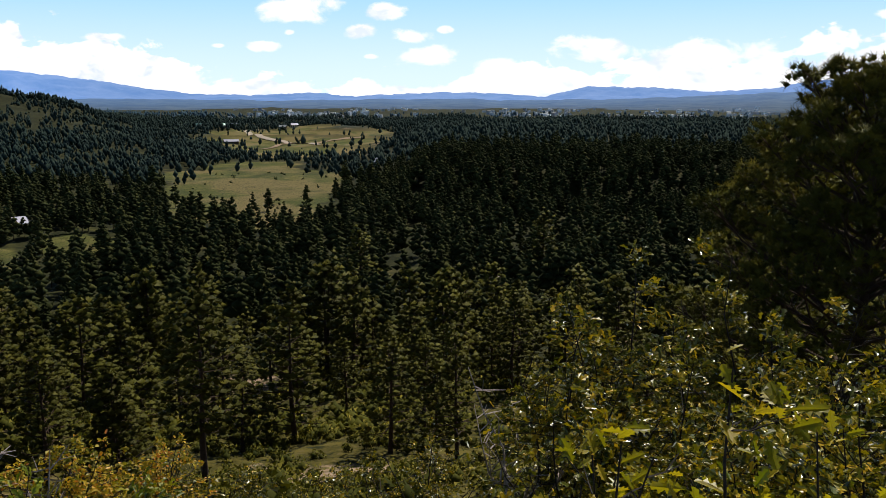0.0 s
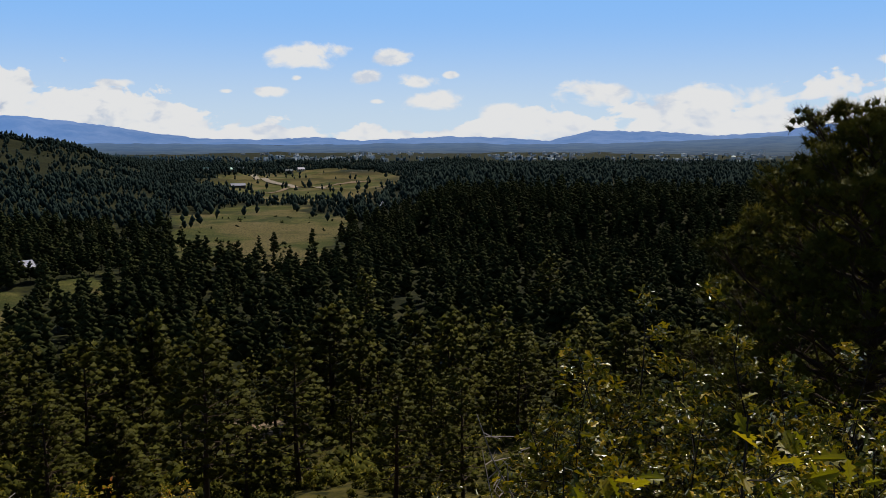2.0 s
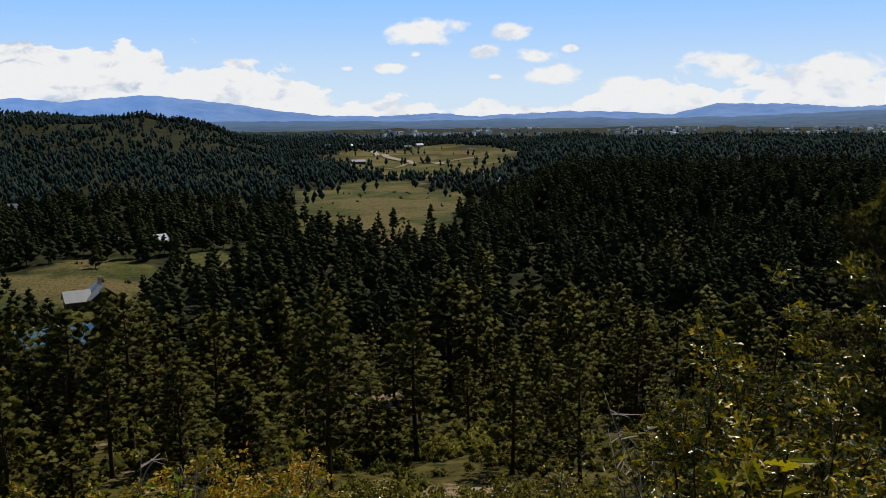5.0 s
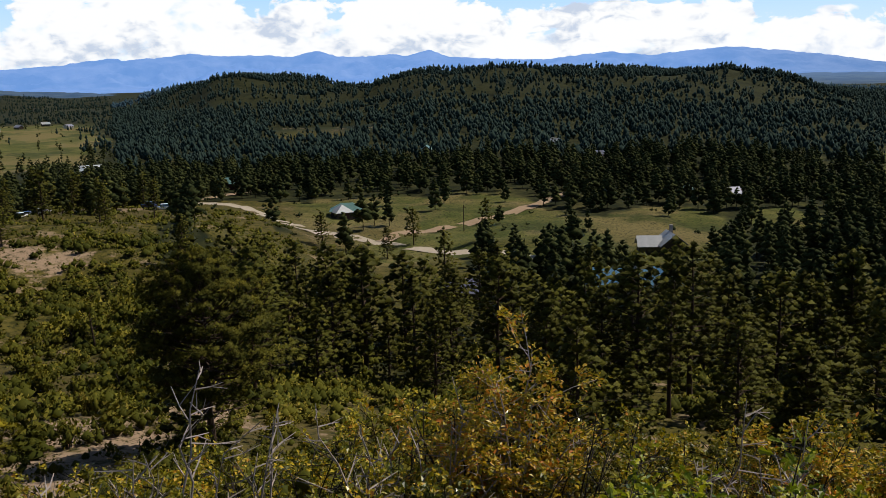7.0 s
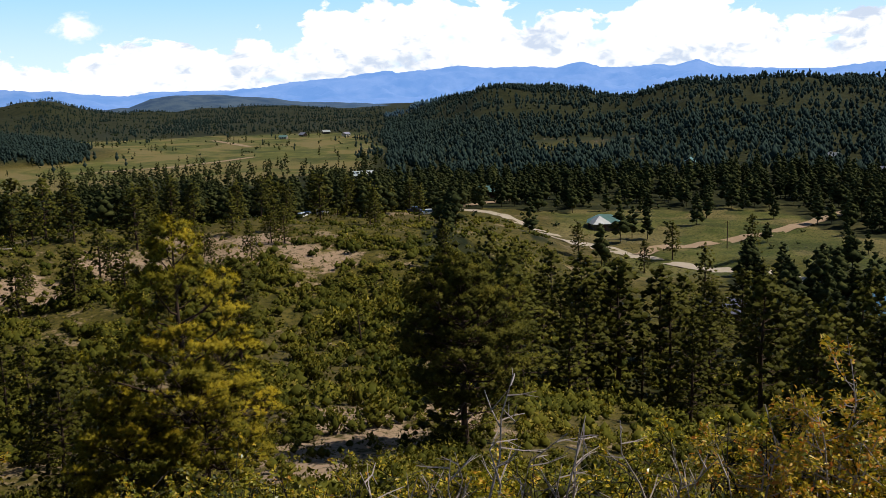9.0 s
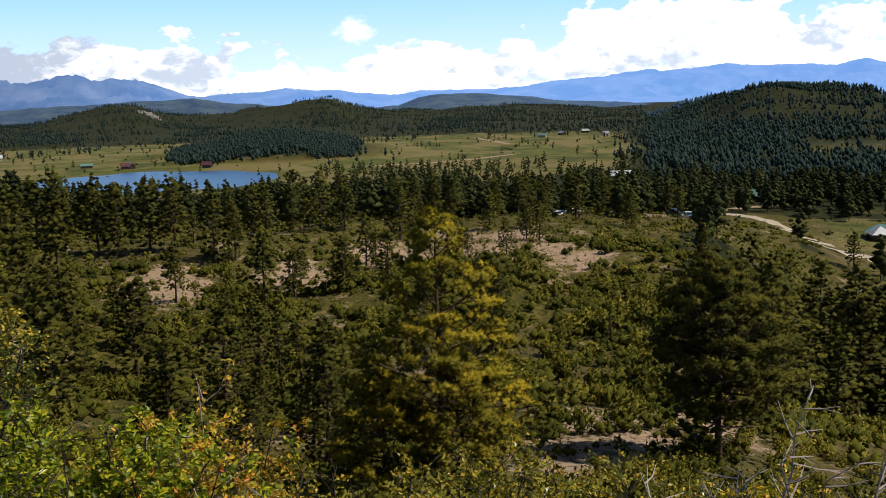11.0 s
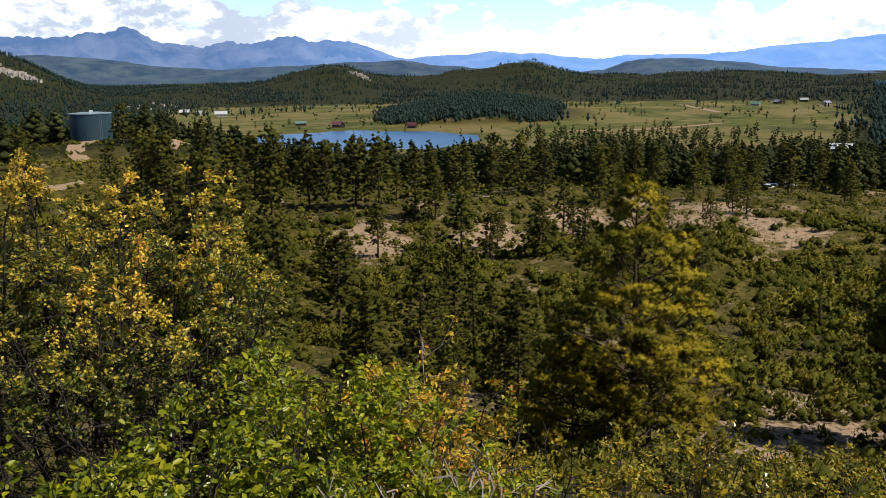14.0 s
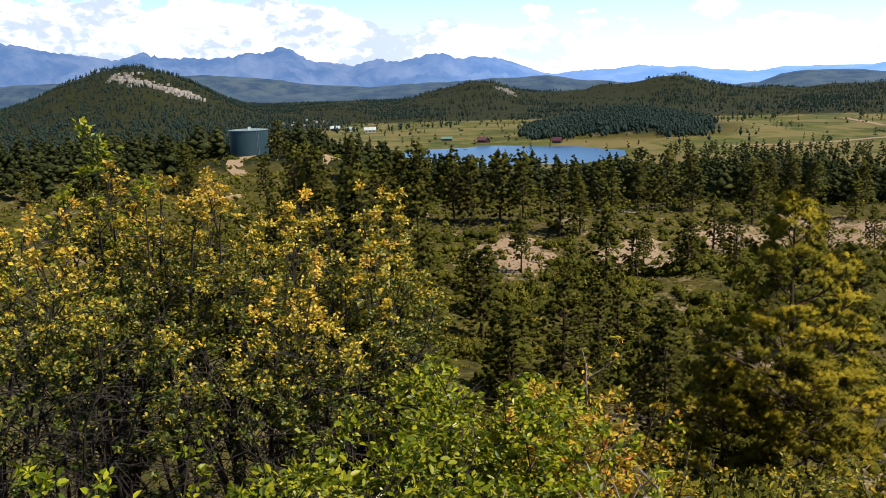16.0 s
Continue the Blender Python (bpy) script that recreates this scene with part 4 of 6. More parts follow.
# the large pines near the camera
def clumped_pine(seed, tall, wide, bare, limbs, kind, mat, blades, length, width, pad):
    """A large pine: a dark trunk, long rising limbs, and clumps of needle tufts towards their ends with gaps between."""
    rng = np.random.RandomState(seed)
    root = new("pine_tree")
    zs = np.linspace(-0.6, tall * 0.97, 14)
    bend = lambda z: np.stack((0.07 * np.sin(z * 0.5 + seed), 0.07 * np.cos(z * 0.43 + seed), z), -1)
    rad = (0.0155 * tall + 0.03) * np.clip(1 - zs / tall, 0.05, 1) ** 0.85
    rad[0] *= 1.4
    V, F = tube(bend(zs), rad, 10)
    part("trunk", Heap().add(V, F).mesh("trunk", M_BARK, True), root)
    wood, C, D, Q, R = Heap(), [], [], [], []
    for k in range(limbs):
        u = ((k + rng.rand()) / limbs) ** 0.95
        t = bare + (0.97 - bare) * u
        a = k * 2.4 + rng.rand() * 0.8
        L = wide * crown_width(t, bare, kind) * (0.62 + 0.46 * rng.rand()) + 0.25
        up = -0.16 + 0.95 * u ** 1.2 + 0.12 * rng.randn()
        s = np.linspace(0, 1, 6)
        a_s = a + 0.35 * (rng.rand() - 0.5) * s
        P = bend(np.array([t * tall]))[0] + np.stack((np.cos(a_s) * s * L, np.sin(a_s) * s * L, (up * s + 0.30 * s ** 2.4) * L), -1)
        P[1:] += rng.randn(5, 3) * 0.025 * L
        V, F = tube(P, np.linspace(0.017 * L + 0.018, 0.010, 6), 5)
        wood.add(V, F)
        side = np.array((-math.sin(a), math.cos(a), 0))
        out = unit(P[-1] - P[0])
        limb = 0.12 + 0.42 * rng.rand()
        m = max(2, int(round(1.4 * L + 0.8)))
        for q in [1.0] + list(0.40 + 0.2 * min(L / 3.0, 1.0) + (0.55 - 0.2 * min(L / 3.0, 1.0)) * (np.arange(m) + rng.rand(m)) / m):
            b = np.array([np.interp(max(q - 0.16, 0.2), s, P[:, i]) for i in range(3)])
            e = np.array([np.interp(q, s, P[:, i]) for i in range(3)])
            if q < 1:
                e = e + side * rng.choice((-1, 1)) * (0.25 + 0.3 * rng.rand()) * L * (1.2 - 0.75 * q) + np.array((0, 0, (0.05 + 0.4 * rng.rand()) * 0.3 * L))
            mid = (b + e) / 2 + rng.randn(3) * 0.04
            V, F = tube(np.stack((b, mid, e)), (0.020, 0.015, 0.009), 4)
            wood.add(V, F)
            # one clump: tufts over a lump a few hand's breadths wide, on short twigs
            n = rng.randint(9, 14)
            ball = unit(rng.randn(n, 3) + out * 0.5 + (0, 0, 0.45)) * (0.2 + 0.32 * rng.rand(n, 1)) * (0.8 + 0.06 * L) * np.array((1.15, 1.15, 0.72))
            c = e + ball
            for g in c[::2]:
                V, F = tube(np.stack((mid, g)), (0.009, 0.006), 3)
                wood.add(V, F)
            shade = limb + 0.14 * rng.rand()
            # upper tufts of a clump are toned lighter, as if lit from above
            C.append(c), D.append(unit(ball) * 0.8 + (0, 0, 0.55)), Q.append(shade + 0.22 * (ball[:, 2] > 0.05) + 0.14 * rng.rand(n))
            R.append(unit(0.8 * unit(ball) + 0.8 * unit(e * np.array((1, 1, 0))) + (0, 0, 0.25)))
    for k in range(8):
        a, z0, L = rng.rand() * 6.28, tall * (0.05 + (bare + 0.1) * rng.rand()), wide * (0.25 + 0.4 * rng.rand())
        s = np.linspace(0, 1, 4)
        P = bend(np.array([z0]))[0] + np.stack((np.cos(a) * s * L, np.sin(a) * s * L, -0.15 * s * L), -1) + rng.randn(4, 3) * 0.05 * s[:, None]
        V, F = tube(P, np.linspace(0.03, 0.006, 4), 4)
        wood.add(V, F)
    tip = bend(np.array([tall * 0.97, tall * 0.95, tall * 0.93, tall * 0.98]))
    C.append(tip + rng.randn(4, 3) * 0.12), D.append(np.tile((0, 0, 1.0), (4, 1))), Q.append(np.full(4, 0.4))
    tagged(part("branchwork", wood.mesh("branchwork", M_BARK, True), root), kind="stuff")
    R.append(np.tile((0, 0, 1.0), (4, 1)))
    C, D, Q, R = np.concatenate(C), np.concatenate(D), np.concatenate(Q), np.concatenate(R)
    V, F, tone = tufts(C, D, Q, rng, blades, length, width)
    # the hearts' darker tone paints in the shade within each clump
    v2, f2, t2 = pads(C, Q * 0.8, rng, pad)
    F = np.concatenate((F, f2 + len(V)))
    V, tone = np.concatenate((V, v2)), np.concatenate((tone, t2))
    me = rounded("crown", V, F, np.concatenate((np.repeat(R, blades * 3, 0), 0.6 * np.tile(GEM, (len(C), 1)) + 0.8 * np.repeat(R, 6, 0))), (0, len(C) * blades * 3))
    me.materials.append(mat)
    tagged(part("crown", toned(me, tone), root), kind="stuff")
    return root


def near_pine(seed, az, d, tall, wide, bare, limbs, kind, label, mat=None, blades=19, length=0.29, width=0.014, pad=0.13):
    ob = tagged(clumped_pine(seed, tall, wide, bare, limbs, kind, mat or M_NEEDLE, blades, length, width, pad), label, "tree")
    p = bearing(az, d)
    ob.location = (p.x, p.y, float(height(p.x, p.y)))
    ob.rotation_euler = (0, 0, radians(seed * 40))


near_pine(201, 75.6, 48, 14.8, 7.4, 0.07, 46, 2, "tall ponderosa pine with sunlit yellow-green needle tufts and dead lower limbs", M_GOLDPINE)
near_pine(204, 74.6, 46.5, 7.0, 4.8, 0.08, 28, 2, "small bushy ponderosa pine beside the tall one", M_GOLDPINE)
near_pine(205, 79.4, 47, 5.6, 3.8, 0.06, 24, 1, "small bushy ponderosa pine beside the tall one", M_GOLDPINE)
near_pine(202, 58.0, 61, 12.9, 5.1, 0.25, 74, 0, "broad dark ponderosa pine on the shrubby slope")
near_pine(203, -25.0, 24, 11.6, 4.3, 0.10, 112, 0, "dark backlit ponderosa pine rising above the oak bushes", None, 25, 0.23, 0.010, 0.08)

# scrub oak and brush between the trees
def shrub_mesh(name, base, s, tone, leaves, leaf, rng, mat):
    """Shrubs at the places given: a few lumps grown together each, leafy outside, with inner shade as a darker tone."""
    n = len(s)
    lobes = 4 if leaves > 20 else 3 if leaves > 8 else 2 if leaves > 1 else 1
    la = rng.rand(n, lobes) * 6.28
    lr = s[:, None] * (0.12 + 0.55 * rng.rand(n, lobes))
    lz = s[:, None] * (0.16 + 0.42 * rng.rand(n, lobes))
    size_l = s[:, None] * (0.36 + 0.26 * rng.rand(n, lobes))
    core = base[:, None] + np.stack((np.cos(la) * lr, np.sin(la) * lr, lz), -1)
    core, size_l = core.reshape(-1, 3), size_l.reshape(-1)
    gem = np.array(((1, 0, 0), (0, 1, 0), (-1, 0, 0), (0, -1, 0), (0, 0, 1), (0, 0, -1)))
    V = (core[:, None] + gem[None] * (size_l[:, None] * (0.42 + 0.3 * rng.rand(len(core), 6) if leaves > 60 else 0.62 + 0.4 * rng.rand(len(core), 6)))[:, :, None]).reshape(-1, 3)
    ids = np.array([(0, 1, 4), (1, 2, 4), (2, 3, 4), (3, 0, 4), (1, 0, 5), (2, 1, 5), (3, 2, 5), (0, 3, 5)])
    F = (ids[None] + (np.arange(len(core)) * 6)[:, None, None]).reshape(-1, 3)
    # cores get half the tone: shade inside the shrub, put into the colour
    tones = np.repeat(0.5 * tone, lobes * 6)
    each = max(1, leaves // lobes)
    m = len(core) * each
    dirs = unit(rng.randn(m, 3) + (0, 0, 0.35))
    S = np.repeat(size_l, each)[:, None]
    c = np.repeat(core, each, 0) + dirs * S * (0.7 + 0.45 * rng.rand(m, 1))
    way = unit(dirs + rng.randn(m, 3) * 0.8)
    side = unit(np.cross(way, rng.randn(m, 3)))
    L = leaf * (0.6 + 0.8 * rng.rand(m, 1))
    V2 = np.stack((c + side * L * 0.5, c - side * L * 0.5, c + way * L), 1).reshape(-1, 3)
    F2 = np.arange(m * 3).reshape(-1, 3) + len(V)
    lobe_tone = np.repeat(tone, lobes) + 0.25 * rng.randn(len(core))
    # leaves that face up are toned lighter, for light from above
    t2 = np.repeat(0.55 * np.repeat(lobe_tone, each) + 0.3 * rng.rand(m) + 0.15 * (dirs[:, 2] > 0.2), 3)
    heart = np.tile(unit(gem + np.array((0, 0, 0.3))), (len(core), 1))
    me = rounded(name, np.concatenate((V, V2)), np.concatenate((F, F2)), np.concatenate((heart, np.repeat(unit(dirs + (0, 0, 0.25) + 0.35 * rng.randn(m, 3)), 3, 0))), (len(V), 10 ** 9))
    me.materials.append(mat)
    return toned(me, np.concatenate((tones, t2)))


def scrub(name, label, a0, a1, r0, r1, count, seed, leaves, leaf, size, keep, mat=None):
    """Many shrubs in one mesh."""
    rng = np.random.RandomState(seed)
    x, y = scatter(a0, a1, r0, r1, count, seed, keep)
    n = len(x)
    s = size * (0.45 + 0.9 * rng.rand(n) ** 1.5)
    tone = np.clip(0.44 + 0.32 * waves(x, y, 34, 66) + 0.42 * (rng.rand(n) - 0.5), 0, 1)
    me = shrub_mesh(name, np.stack((x, y, height(x, y)), -1), s, tone, leaves, leaf, rng, mat or M_SCRUB)
    tagged(new(name, me), label, "shrubs", kind="stuff")


thick = lambda x, y: smooth(waves(x, y, 40, 61) * 0.6 + waves(x, y, 14, 62) * 0.5, -0.6, 0.5)
def off_dirt(x, y):
    """0 on the worn patches, 1 elsewhere."""
    k = np.ones(np.shape(x))
    for az, d, wx, wy in WORN:
        p = bearing(az, d)
        k = np.minimum(k, 0.12 + 0.88 * smooth(((x - p.x) / wx) ** 2 + ((y - p.y) / wy) ** 2, 0.5, 1.3))
    return k


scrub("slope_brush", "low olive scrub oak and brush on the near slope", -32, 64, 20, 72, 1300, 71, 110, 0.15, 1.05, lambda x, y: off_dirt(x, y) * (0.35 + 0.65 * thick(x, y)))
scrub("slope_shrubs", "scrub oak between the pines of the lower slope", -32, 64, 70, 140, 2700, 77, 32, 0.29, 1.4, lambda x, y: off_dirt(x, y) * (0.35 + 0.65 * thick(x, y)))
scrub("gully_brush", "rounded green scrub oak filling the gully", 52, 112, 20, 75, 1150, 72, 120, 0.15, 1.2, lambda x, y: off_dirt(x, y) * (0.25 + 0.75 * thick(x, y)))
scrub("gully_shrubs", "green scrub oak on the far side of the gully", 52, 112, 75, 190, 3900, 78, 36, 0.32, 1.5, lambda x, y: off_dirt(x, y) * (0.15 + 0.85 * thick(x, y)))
thickets = []
for k in range(6):
    rng = np.random.RandomState(600 + k)
    root = tagged(new("scrub_oak"), "tall dense green scrub oak on the gully's side", "shrub", "scrub oaks in the gully")
    for q in range(4):
        a, r = q * 1.6 + rng.rand(), 0.6 + 0.5 * rng.rand()
        part("stem", Heap().add(*tube(np.array(((0.2 * math.cos(a), 0.2 * math.sin(a), -0.3), (0.5 * r * math.cos(a), 0.5 * r * math.sin(a), 0.8), (r * math.cos(a), r * math.sin(a), 1.7))), (0.06, 0.045, 0.02), 5)).mesh("stem", M_TWIG, True), root)
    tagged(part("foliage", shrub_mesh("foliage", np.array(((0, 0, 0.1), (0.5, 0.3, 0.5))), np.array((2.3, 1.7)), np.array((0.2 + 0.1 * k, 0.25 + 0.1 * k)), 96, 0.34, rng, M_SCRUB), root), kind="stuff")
    thickets.append(root)
x, y = scatter(56, 108, 66, 175, 430, 76, lambda x, y: off_dirt(x, y) * np.maximum(thick(x, y), 0.95 * (np.hypot(x + 118 * math.sin(radians(63.5)), y - 118 * math.cos(radians(63.5))) < 13)))
for k, (px, py) in enumerate(zip(x, y)):
    m = Matrix.Translation((px, py, float(height(px, py)))) @ Matrix.Rotation(k * 2.4, 4, "Z")
    ob = thickets[k] if k < 6 else copy_thing(thickets[k % 6], m)
    ob.matrix_basis = m
    ob.scale = (0.6 + 0.6 * random.random(),) * 2 + (0.6 + 0.5 * random.random(),)
for k in range(18):
    p = bearing(61.6 + 0.31 * k, 131 + 5 * math.sin(k * 1.9))
    ob = copy_thing(thickets[k % 6], Matrix.Translation((p.x, p.y, float(height(p.x, p.y)))) @ Matrix.Rotation(k * 1.7, 4, "Z"))
    ob.scale = (1.15, 1.15, 1.25 + 0.25 * math.sin(k))
scrub("ridge_brush", "small scattered shrubs on the tan ridge", 52, 126, 150, 330, 6500, 73, 9, 0.40, 1.1, lambda x, y: off_dirt(x, y) * (0.3 + 0.6 * thick(x, y)))
scrub("ridge_herbs", "low tufts of dry herbs and seedling oak on the ridge", 50, 118, 60, 260, 9000, 79, 1, 0.35, 0.62, lambda x, y: 0.55 + 0.45 * thick(x * 1.7, y * 1.7))
scrub("valley_brush", "bushes along the edges of the valley meadows", -34, 60, 140, 600, 2300, 74, 10, 0.7, 1.3, lambda x, y: (0.2 + 0.8 * thick(x, y)) * (1 - houses_near(x, y)) * (1 - 0.7 * meadow(x, y)), M_FARSCRUB)
# dense pines, planted also in place of a cloud's shadow on this slope
x, y = scatter(78, 92, 760, 1000, 5200, 96, lambda x, y: smooth(np.degrees(np.arctan2(-x, y)), 79, 81) * (1 - smooth(np.degrees(np.arctan2(-x, y)), 89.5, 91)) * smooth(np.hypot(x, y) + 26 * waves(x, y, 80, 95) + 0.6 * (np.degrees(np.arctan2(-x, y)) - 85) ** 2, 790, 835) * (1 - smooth(np.hypot(x, y), 940, 980)))
far_pines(x, y, 4.5 + 4 * np.random.RandomState(8).rand(len(x)), 95, 3, M_HILLPINE, "pond_wood", "pines on the slope behind the pond, massed to stand for cloud shadow", False, 1.4)
scrub("hill_brush", "patches of green scrub on the far hills", 15, 122, 600, 2300, 10000, 75, 2, 1.6, 2.4, lambda x, y: np.maximum(thick(x / 5, y / 5) * (1 - 0.7 * meadow(x, y)), 0.15), M_FARSCRUB)
x, y = scatter(64, 104, 560, 1250, 620, 97, lambda x, y: smooth(waves(x, y, 110, 67), 0.1, 0.4))
far_pines(x, y, 4.5 + 4 * np.random.RandomState(9).rand(len(x)), 98, 7, M_FARPINE, "meadow_pines", "scattered pines in the far grassy valley", True, 1.1)
x, y = scatter(68, 82, 600, 680, 130, 99, lambda x, y: 0.8)
far_pines(x, y, 5.5 + 3.5 * np.random.RandomState(10).rand(len(x)), 100, 8, M_FARPINE, "pine_row", "row of pines along the dirt road in the valley", True, 1.1)

# ---- bushes round the camera ----
OAK = ((0, 0), (0.12, 0.03), (0.25, 0.17), (0.33, 0.07), (0.48, 0.27), (0.56, 0.10), (0.72, 0.28), (0.79, 0.11), (0.93, 0.15), (1, 0))
OAK_PLAIN = ((0, 0), (0.30, 0.21), (0.46, 0.09), (0.76, 0.28), (1, 0))
LOBED = ((0, 0), (0.34, 0.25), (0.72, 0.24), (1, 0))
SMALL = ((0, 0), (0.52, 0.36), (1, 0))
LEAFLET = ((0, 0), (0.6, 0.33), (1, 0))
ROUND = ((0, 0), (0.25, 0.26), (0.68, 0.30), (1, 0))


def leaf_shape(half):
    """Two halves folded along the midrib."""
    n = len(half)
    v = [(u, w, 0.30 * w - 0.16 * u * u) for u, w in half] + [(u, -w, 0.30 * w - 0.16 * u * u) for u, w in half[1:-1]]
    return np.array(v), (tuple(range(n)), (0, n - 1, *range(2 * n - 3, n - 1, -1)))


def leaves_at(tips, ways, rng, shape, per, size, reach):
    v, faces = leaf_shape(shape)
    o, w = np.repeat(tips, per, 0), np.repeat(ways, per, 0)
    n = len(o)
    w = unit(w * 0.55 + rng.randn(n, 3) * np.array((0.75, 0.75, 0.45)))
    up = unit(np.array((0.1, 0.15, 1.0)) + rng.randn(n, 3) * 0.75)
    side = unit(np.cross(up, w))
    up = np.cross(w, side)
    L = size * (0.55 + 0.65 * rng.rand(n))[:, None, None]
    o = o + rng.randn(n, 3) * reach
    V = o[:, None] + L * (v[None, :, :1] * w[:, None] + v[None, :, 1:2] * side[:, None] + v[None, :, 2:] * up[:, None])
    k = len(v)
    F = [tuple(i * k + j for j in f) for i in range(n) for f in faces]
    return V.reshape(-1, 3), F


def bush(name, label, az, d, wide, top, seed, mat, shape, per=6, size=0.07, stems=6, twigs=9, leggy=0.0, bare=0.0, wood=None, gaps=-0.45):
    """A bush d metres off whose top stands top degrees over the eye. bare: the share of twigs with no leaves."""
    rng = np.random.RandomState(seed)
    p = bearing(az, d)
    z0 = float(height(p.x, p.y))
    tall = EYE + d * math.tan(radians(top)) - z0
    root = new(name)
    root.location = (p.x, p.y, z0)
    tips, ways, small = [], [], Heap()
    wood = wood or M_TWIG
    for k in range(stems):
        a = k * 2.4 + rng.rand()
        r = wide * math.sqrt((k + 0.4) / stems) * (0.85 + 0.2 * rng.rand())
        h = tall * (1.0 - 0.35 * (r / wide) ** 2) * (0.84 + 0.16 * rng.rand() if k else 1.0)
        s = np.linspace(0, 1, 7)
        wob = np.cumsum(rng.randn(7, 2) * (0.022 if bare < 1 else 0.05), 0) * tall * s[:, None]
        P = np.stack((np.cos(a) * r * s ** 1.3 + wob[:, 0], np.sin(a) * r * s ** 1.3 + wob[:, 1], h * s ** 0.9 - 0.05 * (s == 0)), -1)
        V, F = tube(P, np.linspace(0.005 + 0.004 * tall, 0.002, 7) * (1 if bare < 1 else 1.1), 5)
        part("stem", Heap().add(V, F).mesh("stem", wood, True), root)
        tips.append(P[-1:]), ways.append(unit(P[-1:] - P[-2:-1]))
        for j in range(twigs):
            q = 0.28 + 0.7 * (j + rng.rand()) / twigs
            b = np.array([np.interp(q, s, P[:, i]) for i in range(3)])
            w = unit(rng.randn(3) * np.array((1, 1, 0.5)) + np.array((0.5 * math.cos(a), 0.5 * math.sin(a), 0.55)))
            L = (0.16 + 0.30 * rng.rand()) * (0.55 + 0.5 * wide) * (1.25 - 0.5 * q) * (1 if bare < 1 else 0.7)
            e = b + w * L
            m = b + w * L * 0.5 + rng.randn(3) * 0.03 * L
            V, F = tube(np.stack((b, m, e)), np.array((0.0028, 0.0022, 0.0012)) * (1 if bare < 1 else 1.7), 3)
            small.add(V, F)
            w2 = unit(w + rng.randn(3) * 0.7)
            e2 = m + w2 * L * 0.6
            V, F = tube(np.stack((m, e2)), (0.0026, 0.0013), 3)
            small.add(V, F)
            tips.extend((e[None], e2[None], (b + w * L * 0.72)[None], (m + w2 * L * 0.3)[None])), ways.extend((w[None], w2[None], w[None], w2[None]))
    tagged(part("twig_work", small.mesh("twig_work", wood), root), kind="stuff")
    tips, ways = np.concatenate(tips), np.concatenate(ways)
    if bare < 1:
        ok = rng.rand(len(tips)) >= np.where(tips[:, 2] < leggy * tall, 0.88, bare)
        # the leaves stand in clusters, with gaps between them
        ok &= waves(tips[:, 0] + 0.6 * tips[:, 2], tips[:, 1] - 0.5 * tips[:, 2], 0.55, seed) > gaps
        V, F = leaves_at(tips[ok], ways[ok], rng, shape, per, size, size * 0.5)
        # the upper leaves turn first
        high = np.repeat(0.74 * np.clip(tips[ok][:, 2] / tall, 0, 1.2) ** 3.4, per) + 0.55 * (rng.rand(int(ok.sum()) * per) - 0.1)
        me = toned(mesh_of("foliage", V, F, [mat]), np.repeat(high, len(V) // len(high)))
        tagged(part("foliage", me, root), kind="stuff")
    return tagged(root, label, "bush")


G_OAK = "green Gambel oak bush with lobed glossy leaves on the hilltop"
G_GOLD = "oak bush whose lobed leaves turn yellow and gold"
G_SERV = "tall shrub with small round yellowing leaves and dark stems"
G_RUST = "shrub with sparse rusty orange leaves and many bare twigs"
G_DEAD = "dead bush of bleached grey bare branches"
# oak thicket beside the large pine: azimuth, distance, half width, top
for i, (a, d, w, t) in enumerate(((-11.2, 5.4, 0.55, -9.9), (-17.8, 5.3, 0.55, -10.2), (-22.5, 5.0, 0.5, -11.8), (-27.0, 4.9, 0.6, -12.6), (-7.2, 5.0, 0.42, -13.6), (-14.3, 4.2, 0.45, -16.5), (-9.5, 4.0, 0.4, -18.5), (-20.5, 3.7, 0.4, -18.0), (-26, 3.6, 0.45, -17.0))):
    tagged(bush("oak_bush", G_OAK, a, d, w, t, 300 + i, M_OAK, OAK_PLAIN, 12, 0.052, 8, 12, gaps=-0.12), group="oak thicket")
for i, (a, d, w, t) in enumerate(((-13.6, 2.1, 0.14, -18.0), (-9.0, 2.2, 0.2, -21.0), (-20.6, 2.0, 0.10, -14.2), (-23.4, 2.1, 0.10, -19.0), (-12.0, 1.9, 0.2, -21.5), (-6.5, 2.0, 0.16, -23.0))):
    tagged(bush("oak_sapling", "young oak shoot with large yellow-green lobed leaves", a, d, w, t, 340 + i, M_LIME, OAK, 4, 0.066, 3, 3), group="oak shoots")
